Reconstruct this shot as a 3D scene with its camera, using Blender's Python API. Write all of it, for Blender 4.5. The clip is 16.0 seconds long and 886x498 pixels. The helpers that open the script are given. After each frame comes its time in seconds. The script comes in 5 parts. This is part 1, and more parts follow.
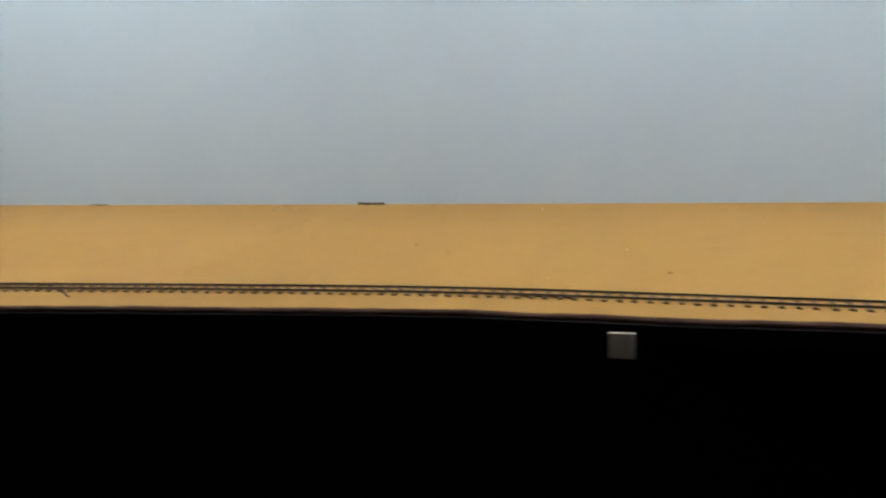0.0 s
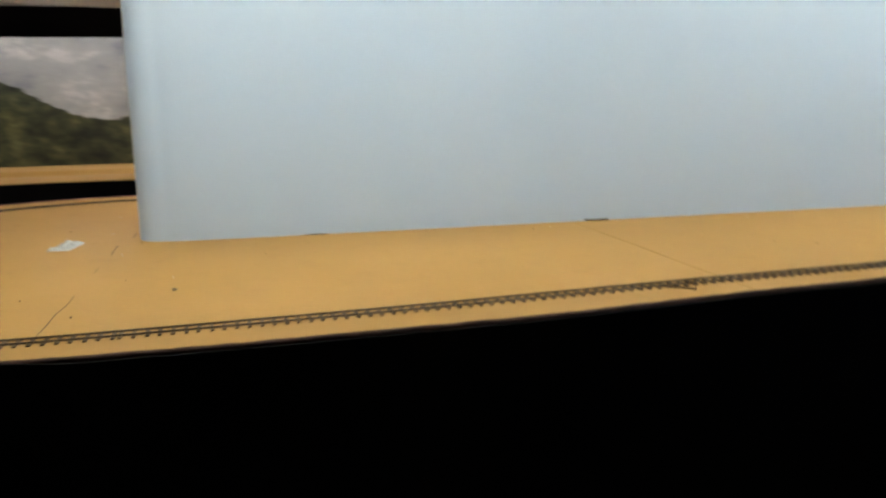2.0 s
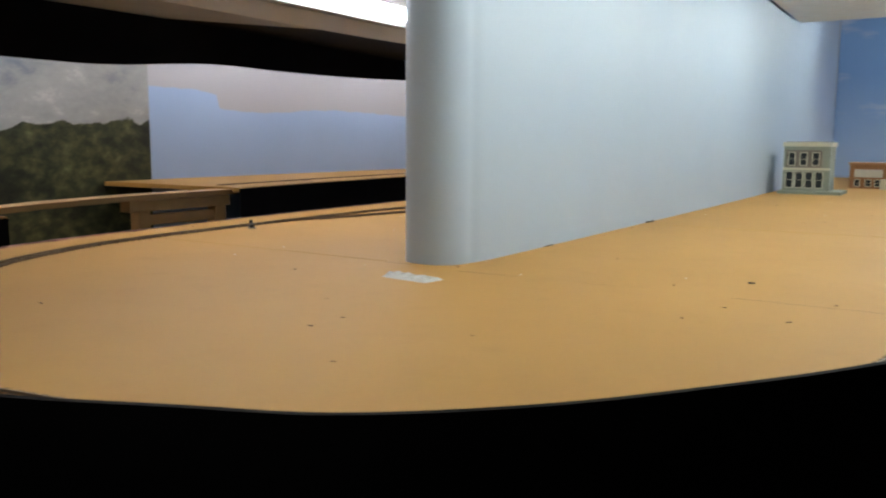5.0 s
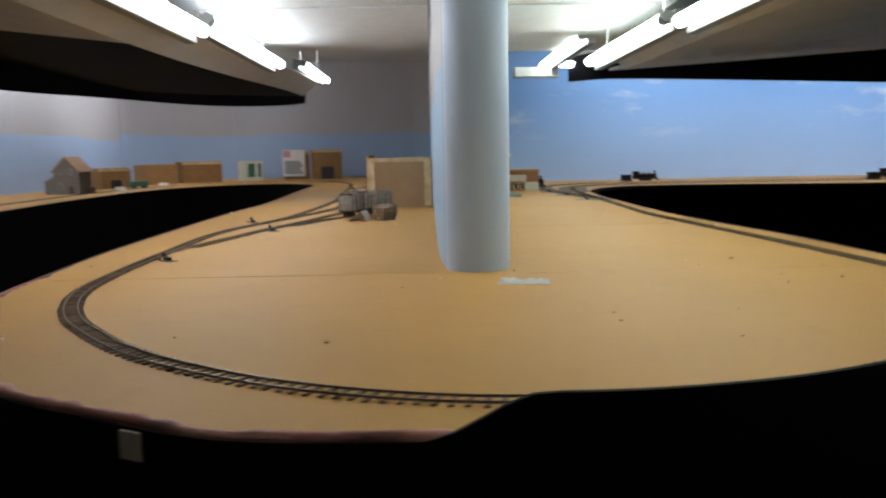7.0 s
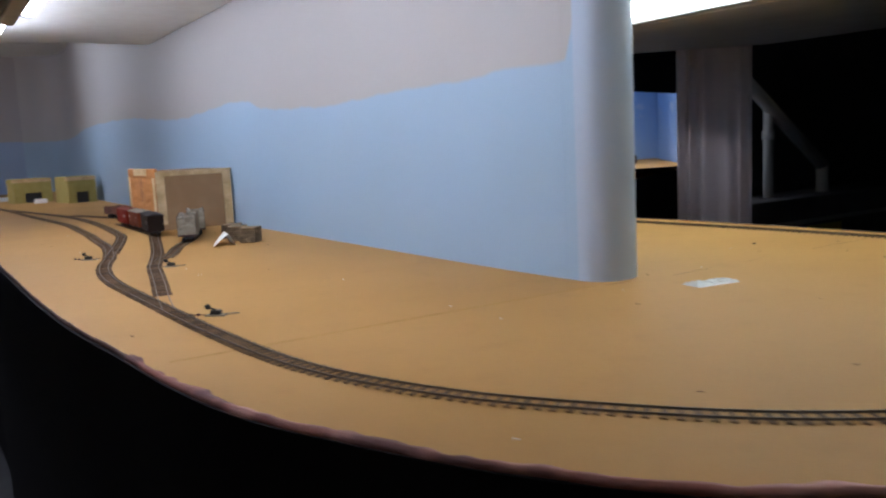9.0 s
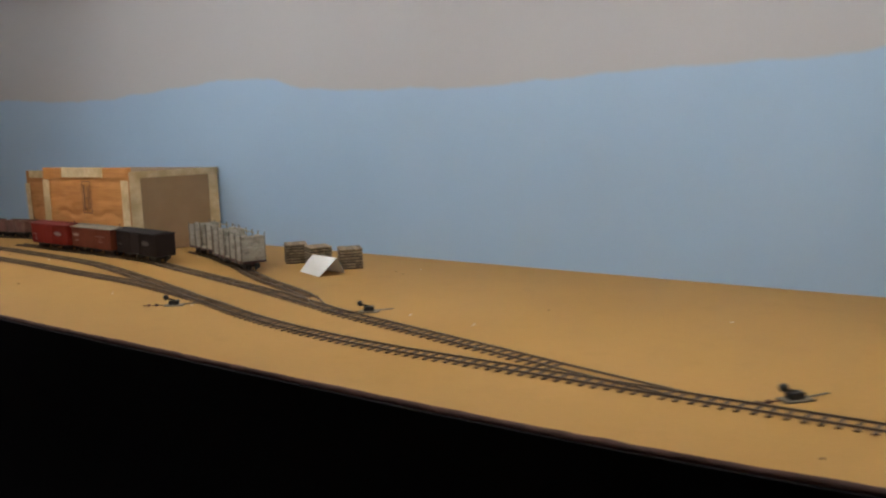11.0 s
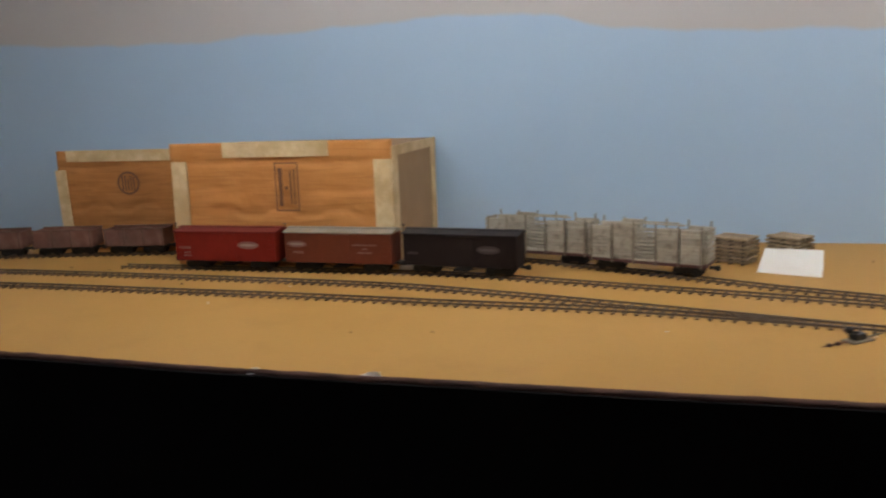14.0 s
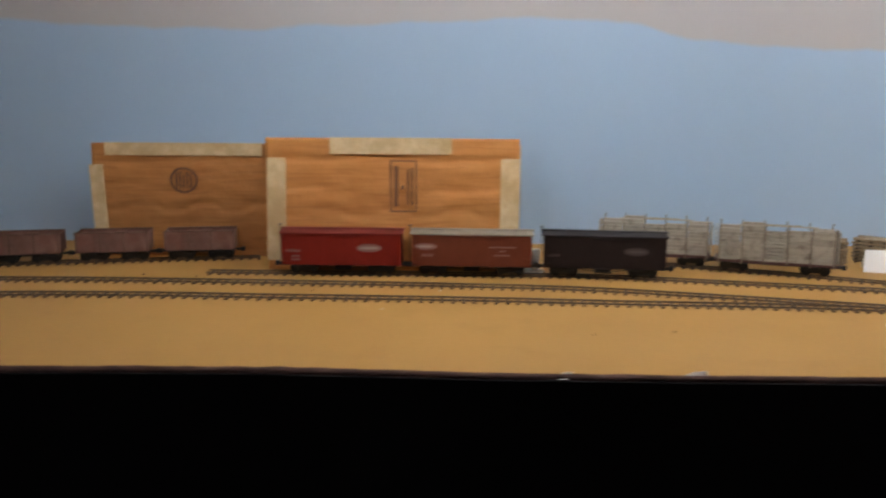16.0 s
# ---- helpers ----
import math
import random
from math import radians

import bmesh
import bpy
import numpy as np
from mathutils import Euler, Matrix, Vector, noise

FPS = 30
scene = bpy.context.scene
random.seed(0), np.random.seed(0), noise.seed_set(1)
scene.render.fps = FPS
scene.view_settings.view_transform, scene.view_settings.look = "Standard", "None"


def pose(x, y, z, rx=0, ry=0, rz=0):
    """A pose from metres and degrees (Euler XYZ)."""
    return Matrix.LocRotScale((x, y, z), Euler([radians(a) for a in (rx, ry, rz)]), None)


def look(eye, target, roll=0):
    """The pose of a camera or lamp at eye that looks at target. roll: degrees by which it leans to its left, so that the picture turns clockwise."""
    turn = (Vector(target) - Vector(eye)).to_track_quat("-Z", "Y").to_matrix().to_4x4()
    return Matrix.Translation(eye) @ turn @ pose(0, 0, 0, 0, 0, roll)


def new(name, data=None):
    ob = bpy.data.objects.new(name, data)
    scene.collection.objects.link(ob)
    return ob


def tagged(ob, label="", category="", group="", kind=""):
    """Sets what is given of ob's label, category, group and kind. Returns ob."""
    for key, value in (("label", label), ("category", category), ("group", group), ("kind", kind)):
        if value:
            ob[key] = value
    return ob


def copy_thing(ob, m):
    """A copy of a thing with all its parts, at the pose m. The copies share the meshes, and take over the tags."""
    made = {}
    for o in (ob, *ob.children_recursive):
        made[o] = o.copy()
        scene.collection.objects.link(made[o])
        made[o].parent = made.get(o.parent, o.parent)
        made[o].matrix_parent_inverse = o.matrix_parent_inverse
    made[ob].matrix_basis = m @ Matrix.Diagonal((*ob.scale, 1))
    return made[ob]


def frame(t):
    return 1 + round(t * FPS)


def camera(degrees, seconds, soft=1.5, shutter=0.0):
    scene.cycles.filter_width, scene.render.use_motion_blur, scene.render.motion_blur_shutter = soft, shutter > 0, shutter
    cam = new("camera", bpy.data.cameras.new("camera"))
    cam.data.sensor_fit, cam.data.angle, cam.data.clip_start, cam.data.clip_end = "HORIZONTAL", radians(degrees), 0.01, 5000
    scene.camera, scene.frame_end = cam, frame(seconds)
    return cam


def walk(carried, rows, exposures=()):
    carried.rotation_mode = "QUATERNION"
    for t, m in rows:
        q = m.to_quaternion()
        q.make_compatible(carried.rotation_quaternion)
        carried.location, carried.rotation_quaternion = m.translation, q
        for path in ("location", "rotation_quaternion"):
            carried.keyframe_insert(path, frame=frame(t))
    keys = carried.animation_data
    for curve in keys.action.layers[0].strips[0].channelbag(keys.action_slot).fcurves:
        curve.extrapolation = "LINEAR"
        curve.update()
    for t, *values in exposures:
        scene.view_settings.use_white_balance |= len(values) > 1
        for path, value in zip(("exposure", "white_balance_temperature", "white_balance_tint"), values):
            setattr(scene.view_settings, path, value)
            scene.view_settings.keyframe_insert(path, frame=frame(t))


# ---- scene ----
cam = camera(57.0, 16.0, soft=2.1, shutter=0.5)
PATH = [
    (0, (1.384, 1.493, 1.371), (-0.483, 0.913, 0.947), -3.1),
    (0.5, (1.501, 1.259, 1.386), (-0.418, 0.851, 0.996), -2.0),
    (1, (1.621, 0.983, 1.408), (-0.314, 0.753, 0.956), -2.0),
    (1.3, (1.602, 0.806, 1.39), (-0.348, 0.655, 0.971), -3.2),
    (1.5, (1.61, 0.671, 1.413), (-0.351, 0.586, 1.027), -2.8),
    (2, (1.636, 0.276, 1.41), (-0.283, 0.703, 1.042), -1.0),
    (2.3, (1.631, 0.093, 1.425), (-0.201, 0.756, 0.975), -0.8),
    (2.5, (1.619, -0.02, 1.425), (-0.211, 0.649, 0.975), 0.0),
    (3, (1.452, -0.341, 1.425), (-0.288, 0.543, 0.985), -0.3),
    (3.5, (1.26, -0.547, 1.38), (-0.331, 0.609, 1.015), 1.6),
    (6, (0.313, -1.257, 1.34), (-0.378, 0.607, 1.115), -1.5),
    (6.2, (0.233, -1.287, 1.343), (-0.361, 0.608, 1.145), -1.2),
    (6.4, (0.149, -1.316, 1.346), (-0.257, 0.635, 1.174), -0.6),
    (6.5, (0.115, -1.332, 1.352), (-0.22, 0.632, 1.181), -1.1),
    (7, (-0.1, -1.362, 1.356), (-0.067, 0.624, 1.124), -1.1),
    (7.5, (-0.322, -1.307, 1.367), (-0.112, 0.664, 1.099), -3.8),
    (8, (-0.571, -1.206, 1.361), (0.004, 0.69, 1.091), -1.4),
    (8.2, (-0.684, -1.169, 1.383), (0.08, 0.655, 1.085), -2.5),
    (8.5, (-0.8, -1.11, 1.404), (0.072, 0.665, 1.111), -2.9),
    (8.7, (-0.879, -1.046, 1.392), (0.07, 0.692, 1.113), -2.9),
    (11, (-1.424, 0.102, 1.41), (0.16, 1.29, 1.131), -1.7),
    (11.5, (-1.482, 0.322, 1.42), (0.193, 1.366, 1.098), -1.9),
    (12, (-1.472, 0.57, 1.434), (0.248, 1.547, 1.146), -3.3),
    (12.5, (-1.512, 0.775, 1.426), (0.272, 1.639, 1.158), -1.0),
    (13, (-1.609, 1.046, 1.433), (0.264, 1.681, 1.14), -2.1),
    (13.5, (-1.607, 1.242, 1.406), (0.282, 1.813, 1.08), -0.7),
    (14, (-1.558, 1.435, 1.418), (0.346, 1.922, 1.049), -2.0),
    (14.5, (-1.579, 1.594, 1.423), (0.364, 1.912, 1.076), -1.4),
    (15, (-1.607, 1.692, 1.437), (0.366, 1.822, 1.137), -1.4),
    (15.5, (-1.609, 1.746, 1.423), (0.363, 1.858, 1.111), -1.1),
    (16, (-1.586, 1.938, 1.404), (0.384, 1.945, 1.057), 0.4),
]
walk(cam, [(t, look(eye, target, roll)) for t, eye, target, roll in PATH], [
    (0, 0.0, 6350, 9), (2, 0.15, 6400, 7), (3.7, 0.17, 6300, 5), (5.8, 0.10, 6100, 8), (7, 0.05, 5950, 3), (8.7, 0.04, 5600, 11),
    (11, -0.28, 6400, 5), (13, -0.24, 6400, 4), (14.4, -0.14, 6550, 7), (15, -0.14, 6450, 3), (16, -0.06, 6400, 8)])

# ---- light ----
T = 1.15                      # table top
world = bpy.data.worlds.new("world")
scene.world = world
world.use_nodes = True
world.node_tree.nodes["Background"].inputs[0].default_value = (0.6, 0.7, 0.9, 1)
world.node_tree.nodes["Background"].inputs[1].default_value = 0.02
TUBE_POWER = 21.0


# ---- materials ----
def mat(name, base, rough=0.6, metal=0.0, grain=None, stains=None, bump=0.0, bump_scale=300.0, spread=0.0, emit=None):
    m = bpy.data.materials.new(name)
    m.use_nodes = True
    nt = m.node_tree
    b = nt.nodes["Principled BSDF"]
    b.inputs["Roughness"].default_value = rough
    b.inputs["Metallic"].default_value = metal
    b.inputs["Base Color"].default_value = (*base, 1)
    co = nt.nodes.new("ShaderNodeTexCoord")
    src = None

    def mixin(a, scale, colour, amount, detail=4.0, lo=0.4, hi=0.65):
        n = nt.nodes.new("ShaderNodeTexNoise")
        n.inputs["Scale"].default_value = scale
        n.inputs["Detail"].default_value = detail
        nt.links.new(co.outputs["Object"], n.inputs["Vector"])
        r = nt.nodes.new("ShaderNodeMapRange")
        r.inputs["From Min"].default_value = lo
        r.inputs["From Max"].default_value = hi
        r.inputs["To Max"].default_value = amount
        nt.links.new(n.outputs["Fac"], r.inputs["Value"])
        x = nt.nodes.new("ShaderNodeMixRGB")
        nt.links.new(r.outputs["Result"], x.inputs["Fac"])
        if a is None:
            x.inputs["Color1"].default_value = (*base, 1)
        else:
            nt.links.new(a, x.inputs["Color1"])
        x.inputs["Color2"].default_value = (*colour, 1)
        return x.outputs["Color"]

    for spec in (grain, stains):
        if spec:
            src = mixin(src, *spec)
    if spread:
        oi = nt.nodes.new("ShaderNodeObjectInfo")
        hs = nt.nodes.new("ShaderNodeHueSaturation")
        r = nt.nodes.new("ShaderNodeMapRange")
        r.inputs["To Min"].default_value = 1 - spread
        r.inputs["To Max"].default_value = 1 + spread
        nt.links.new(oi.outputs["Random"], r.inputs["Value"])
        nt.links.new(r.outputs["Result"], hs.inputs["Value"])
        if src is None:
            hs.inputs["Color"].default_value = (*base, 1)
        else:
            nt.links.new(src, hs.inputs["Color"])
        src = hs.outputs["Color"]
    if src is not None:
        nt.links.new(src, b.inputs["Base Color"])
    if bump:
        n = nt.nodes.new("ShaderNodeTexNoise")
        n.inputs["Scale"].default_value = bump_scale
        n.inputs["Detail"].default_value = 3
        nt.links.new(co.outputs["Object"], n.inputs["Vector"])
        bp = nt.nodes.new("ShaderNodeBump")
        bp.inputs["Strength"].default_value = bump
        bp.inputs["Distance"].default_value = 0.002
        nt.links.new(n.outputs["Fac"], bp.inputs["Height"])
        nt.links.new(bp.outputs["Normal"], b.inputs["Normal"])
    if emit:
        b.inputs["Emission Color"].default_value = (*emit[0], 1)
        b.inputs["Emission Strength"].default_value = emit[1]
    return m


M_TABLE = mat("tan_painted_board", (0.470, 0.258, 0.073), 0.62, grain=(3.2, (0.514, 0.285, 0.086), 0.6), stains=(22, (0.418, 0.230, 0.064), 0.4, 6, 0.55, 0.75), bump=0.12, bump_scale=90)
M_TABLE.node_tree.nodes["Principled BSDF"].inputs["Specular IOR Level"].default_value = 0.22
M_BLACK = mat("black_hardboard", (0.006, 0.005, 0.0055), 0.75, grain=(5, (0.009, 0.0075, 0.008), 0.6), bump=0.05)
M_BLACK.node_tree.nodes["Principled BSDF"].inputs["Specular IOR Level"].default_value = 0.06
M_PINK = mat("pink_foam_edge", (0.27, 0.10, 0.075), 0.75, grain=(7, (0.58, 0.31, 0.25), 0.85, 5, 0.50, 0.66), stains=(12, (0.12, 0.045, 0.04), 0.9, 6, 0.5, 0.6), bump=0.5, bump_scale=250)
M_EDGE = mat("dark_table_edge", (0.07, 0.03, 0.022), 0.7, grain=(40, (0.14, 0.06, 0.045), 0.7), bump=0.3)
M_BLUE_R = mat("pale_blue_paint", (0.452, 0.545, 0.69), 0.5, grain=(1.6, (0.422, 0.515, 0.67), 0.6, 2), stains=(5, (0.482, 0.565, 0.70), 0.4), bump=0.08, bump_scale=140)
M_WHITE = mat("white_paint", (0.78, 0.78, 0.74), 0.5, grain=(6, (0.72, 0.71, 0.66), 0.5), bump=0.05)
M_CEIL = mat("ceiling_tile_white", (0.76, 0.77, 0.75), 0.8, grain=(20, (0.70, 0.70, 0.68), 0.6), bump=0.3, bump_scale=120)
M_CONC = mat("grey_concrete", (0.10, 0.10, 0.11), 0.7, grain=(9, (0.14, 0.14, 0.14), 0.7), stains=(2, (0.07, 0.07, 0.075), 0.6), bump=0.3)
M_TUBE = mat("lit_fluorescent_tube", (0.9, 0.9, 0.9), 0.3, emit=((0.985, 0.97, 1.0), TUBE_POWER))
M_TUBE_WARM = mat("lit_warm_fluorescent_tube", (0.9, 0.9, 0.9), 0.3, emit=((0.97, 1.0, 0.90), TUBE_POWER))
M_WOOD = mat("pine_timber", (0.52, 0.31, 0.12), 0.6, grain=(14, (0.42, 0.24, 0.09), 0.6), bump=0.2)


# ---- helpers of this scene ----
def mesh_of(bm, name):
    me = bpy.data.meshes.new(name)
    bmesh.ops.recalc_face_normals(bm, faces=bm.faces)
    bm.to_mesh(me)
    bm.free()
    return me


def smooth(me, on=True):
    for p in me.polygons:
        p.use_smooth = on


def part(name, bm, material, parent=None, label="", soft=False):
    me = mesh_of(bm, name)
    mats = material if isinstance(material, (list, tuple)) else [material]
    for m in mats:
        me.materials.append(m)
    if soft:
        smooth(me)
    ob = new(name, me)
    if parent is not None:
        ob.parent = parent
    if label:
        ob["label"] = label
    return ob


def box(bm, x0, x1, y0, y1, z0, z1, bevel=0.0, mi=0, m=None):
    vs = [bm.verts.new(v) for v in ((x0, y0, z0), (x1, y0, z0), (x1, y1, z0), (x0, y1, z0), (x0, y0, z1), (x1, y0, z1), (x1, y1, z1), (x0, y1, z1))]
    fs = [bm.faces.new([vs[i] for i in f]) for f in ((3, 2, 1, 0), (4, 5, 6, 7), (0, 1, 5, 4), (1, 2, 6, 5), (2, 3, 7, 6), (3, 0, 4, 7))]
    for f in fs:
        f.material_index = mi
    if bevel:
        es = list({e for f in fs for e in f.edges})
        r = bmesh.ops.bevel(bm, geom=es, offset=bevel, segments=2, affect="EDGES", profile=0.5)
        vs = list({v for f in r["faces"] for v in f.verts} | {v for v in vs if v.is_valid})
    if m is not None:
        bmesh.ops.transform(bm, matrix=m, verts=[v for v in vs if v.is_valid])
    return vs


def rod(bm, a, b, r, n=12, r2=None, caps=True):
    a, b = Vector(a), Vector(b)
    d = b - a
    q = d.to_track_quat("Z", "Y").to_matrix()
    r2 = r if r2 is None else r2
    ra = [bm.verts.new(a + q @ Vector((r * math.cos(k * 2 * math.pi / n), r * math.sin(k * 2 * math.pi / n), 0))) for k in range(n)]
    rb = [bm.verts.new(b + q @ Vector((r2 * math.cos(k * 2 * math.pi / n), r2 * math.sin(k * 2 * math.pi / n), 0))) for k in range(n)]
    for k in range(n):
        bm.faces.new((ra[k], ra[(k + 1) % n], rb[(k + 1) % n], rb[k]))
    if caps:
        bm.faces.new(ra[::-1])
        bm.faces.new(rb)
    return ra + rb


def sweep(bm, pts, section, closed=False, mi=0, up=Vector((0, 0, 1))):
    """A section of (side, height) pairs carried along points."""
    pts = [Vector(p) for p in pts]
    n = len(pts)
    rings = []
    for i, p in enumerate(pts):
        a = pts[(i - 1) % n] if closed or i > 0 else pts[i]
        b = pts[(i + 1) % n] if closed or i < n - 1 else pts[i]
        d = (b - a)
        d.z = 0
        d.normalize()
        side = d.cross(up)
        rings.append([bm.verts.new(p + side * s + up * h) for s, h in section])
    m = len(section)
    for i in range(n if closed else n - 1):
        A, B = rings[i], rings[(i + 1) % n]
        for k in range(m):
            f = bm.faces.new((A[k], A[(k + 1) % m], B[(k + 1) % m], B[k]))
            f.material_index = mi
    if not closed:
        bm.faces.new(rings[0][::-1]).material_index = mi
        bm.faces.new(rings[-1]).material_index = mi
    return rings


def spline(pts, per=10, closed=False):
    """Catmull-Rom through points of the plan."""
    P = [Vector((*p, 0)) if len(p) == 2 else Vector(p) for p in pts]
    n = len(P)
    out = []
    for i in range(n if closed else n - 1):
        p0 = P[(i - 1) % n] if closed or i > 0 else P[i] * 2 - P[i + 1]
        p1, p2 = P[i], P[(i + 1) % n]
        p3 = P[(i + 2) % n] if closed or i + 2 < n else P[i + 1] * 2 - P[i]
        for k in range(per):
            u = k / per
            out.append(0.5 * ((2 * p1) + (p2 - p0) * u + (2 * p0 - 5 * p1 + 4 * p2 - p3) * u * u + (3 * p1 - p0 - 3 * p2 + p3) * u ** 3))
    if not closed:
        out.append(P[-1].copy())
    return out


def even(pts, step):
    """The same line with points every step metres."""
    out, left = [pts[0].copy()], step
    for a, b in zip(pts, pts[1:]):
        d = (b - a).length
        while left <= d:
            out.append(a.lerp(b, left / d))
            left += step
        left -= d
    return out


def slab(bm, outline, z0, z1, mi=0, mi_side=None):
    lo = [bm.verts.new((p[0], p[1], z0)) for p in outline]
    hi = [bm.verts.new((p[0], p[1], z1)) for p in outline]
    n = len(outline)
    bm.faces.new(hi).material_index = mi
    bm.faces.new(lo[::-1]).material_index = mi
    for k in range(n):
        bm.faces.new((lo[k], lo[(k + 1) % n], hi[(k + 1) % n], hi[k])).material_index = mi if mi_side is None else mi_side


def wall_strip(name, line, z0, z1, thick, material, label, cat="wall", off=0.0):
    bm = bmesh.new()
    sweep(bm, [(p[0], p[1], 0) for p in line], [(off, z0), (off + thick, z0), (off + thick, z1), (off, z1)])
    return tagged(part(name, bm, material), label, cat, kind="structure")


def band_material(name, low, high, curve, axis, wobble=0.006):
    """Paint in two colours whose border runs at a height that follows a curve along the wall."""
    m = mat(name, low, 0.55, bump=0.08, bump_scale=140)
    nt = m.node_tree
    b = nt.nodes["Principled BSDF"]
    co = nt.nodes.new("ShaderNodeTexCoord")
    sp = nt.nodes.new("ShaderNodeSeparateXYZ")
    nt.links.new(co.outputs["Object"], sp.inputs[0])
    lo, hi = curve[0][0], curve[-1][0]
    mr = nt.nodes.new("ShaderNodeMapRange")
    mr.inputs["From Min"].default_value, mr.inputs["From Max"].default_value = lo, hi
    nt.links.new(sp.outputs[axis], mr.inputs["Value"])
    fc = nt.nodes.new("ShaderNodeFloatCurve")
    c = fc.mapping.curves[0]
    pts = [((a - lo) / (hi - lo), z - 1.0) for a, z in curve]
    while len(c.points) < len(pts):
        c.points.new(0.5, 0.5)
    for p, (a, z) in zip(c.points, pts):
        p.location = (a, z)
    fc.mapping.update()
    nt.links.new(mr.outputs["Result"], fc.inputs["Value"])
    ns = nt.nodes.new("ShaderNodeTexNoise")
    ns.inputs["Scale"].default_value = 9
    ns.inputs["Detail"].default_value = 4
    nt.links.new(co.outputs["Object"], ns.inputs["Vector"])

    def op(kind, a, bb):
        n = nt.nodes.new("ShaderNodeMath")
        n.operation = kind
        for k, v in enumerate((a, bb)):
            if isinstance(v, (int, float)):
                n.inputs[k].default_value = v
            else:
                nt.links.new(v, n.inputs[k])
        return n.outputs[0]

    border = op("ADD", fc.outputs["Value"], op("MULTIPLY", op("SUBTRACT", ns.outputs["Fac"], 0.5), wobble * 4))
    over = op("SUBTRACT", op("SUBTRACT", sp.outputs[2], 1.0), border)
    edge = nt.nodes.new("ShaderNodeMapRange")
    edge.inputs["From Min"].default_value, edge.inputs["From Max"].default_value = -0.004, 0.004
    nt.links.new(over, edge.inputs["Value"])

    def mottled(col, other, scale):
        n = nt.nodes.new("ShaderNodeTexNoise")
        n.inputs["Scale"].default_value = scale
        nt.links.new(co.outputs["Object"], n.inputs["Vector"])
        x = nt.nodes.new("ShaderNodeMixRGB")
        nt.links.new(n.outputs["Fac"], x.inputs["Fac"])
        x.inputs["Color1"].default_value, x.inputs["Color2"].default_value = (*col, 1), (*other, 1)
        return x.outputs["Color"]

    x = nt.nodes.new("ShaderNodeMixRGB")
    nt.links.new(edge.outputs["Result"], x.inputs["Fac"])
    nt.links.new(mottled(low, tuple(v * 0.9 for v in low), 2.2), x.inputs["Color1"])
    nt.links.new(mottled(high, tuple(v * 0.92 for v in high), 1.7), x.inputs["Color2"])
    nt.links.new(x.outputs["Color"], b.inputs["Base Color"])
    return m


BLUE, GREY = (0.388, 0.535, 0.715), (0.485, 0.47, 0.475)
M_BACK_L = band_material("grey_over_blue_paint", BLUE, GREY, [(0.09, 1.60), (0.105, 1.52), (0.30, 1.514), (0.65, 1.510), (0.90, 1.502), (1.10, 1.502), (1.30, 1.512), (1.51, 1.524), (1.60, 1.548), (1.70, 1.558), (1.93, 1.551), (2.2, 1.542), (2.4, 1.537), (2.65, 1.545), (3.1, 1.575), (3.9, 1.595), (5.2, 1.59), (6.6, 1.56)], 1)
BLUE2, GREY2 = (0.40, 0.515, 0.735), (0.495, 0.47, 0.49)      # slightly more violet for the far walls
M_BACK_N = band_material("grey_over_blue_end_wall", BLUE2, GREY2, [(-2.8, 1.585), (-2.2, 1.56), (-1.5, 1.575), (-0.9, 1.56), (-0.4, 1.57), (0.0, 1.555)], 0)
M_BACK_W = band_material("grey_over_blue_aisle_wall", BLUE2, GREY2, [(1.3, 1.592), (2.155, 1.592), (2.165, 1.525), (3.2, 1.545), (4.0, 1.53), (4.7, 1.54), (5.5, 1.52), (6.6, 1.53)], 1)


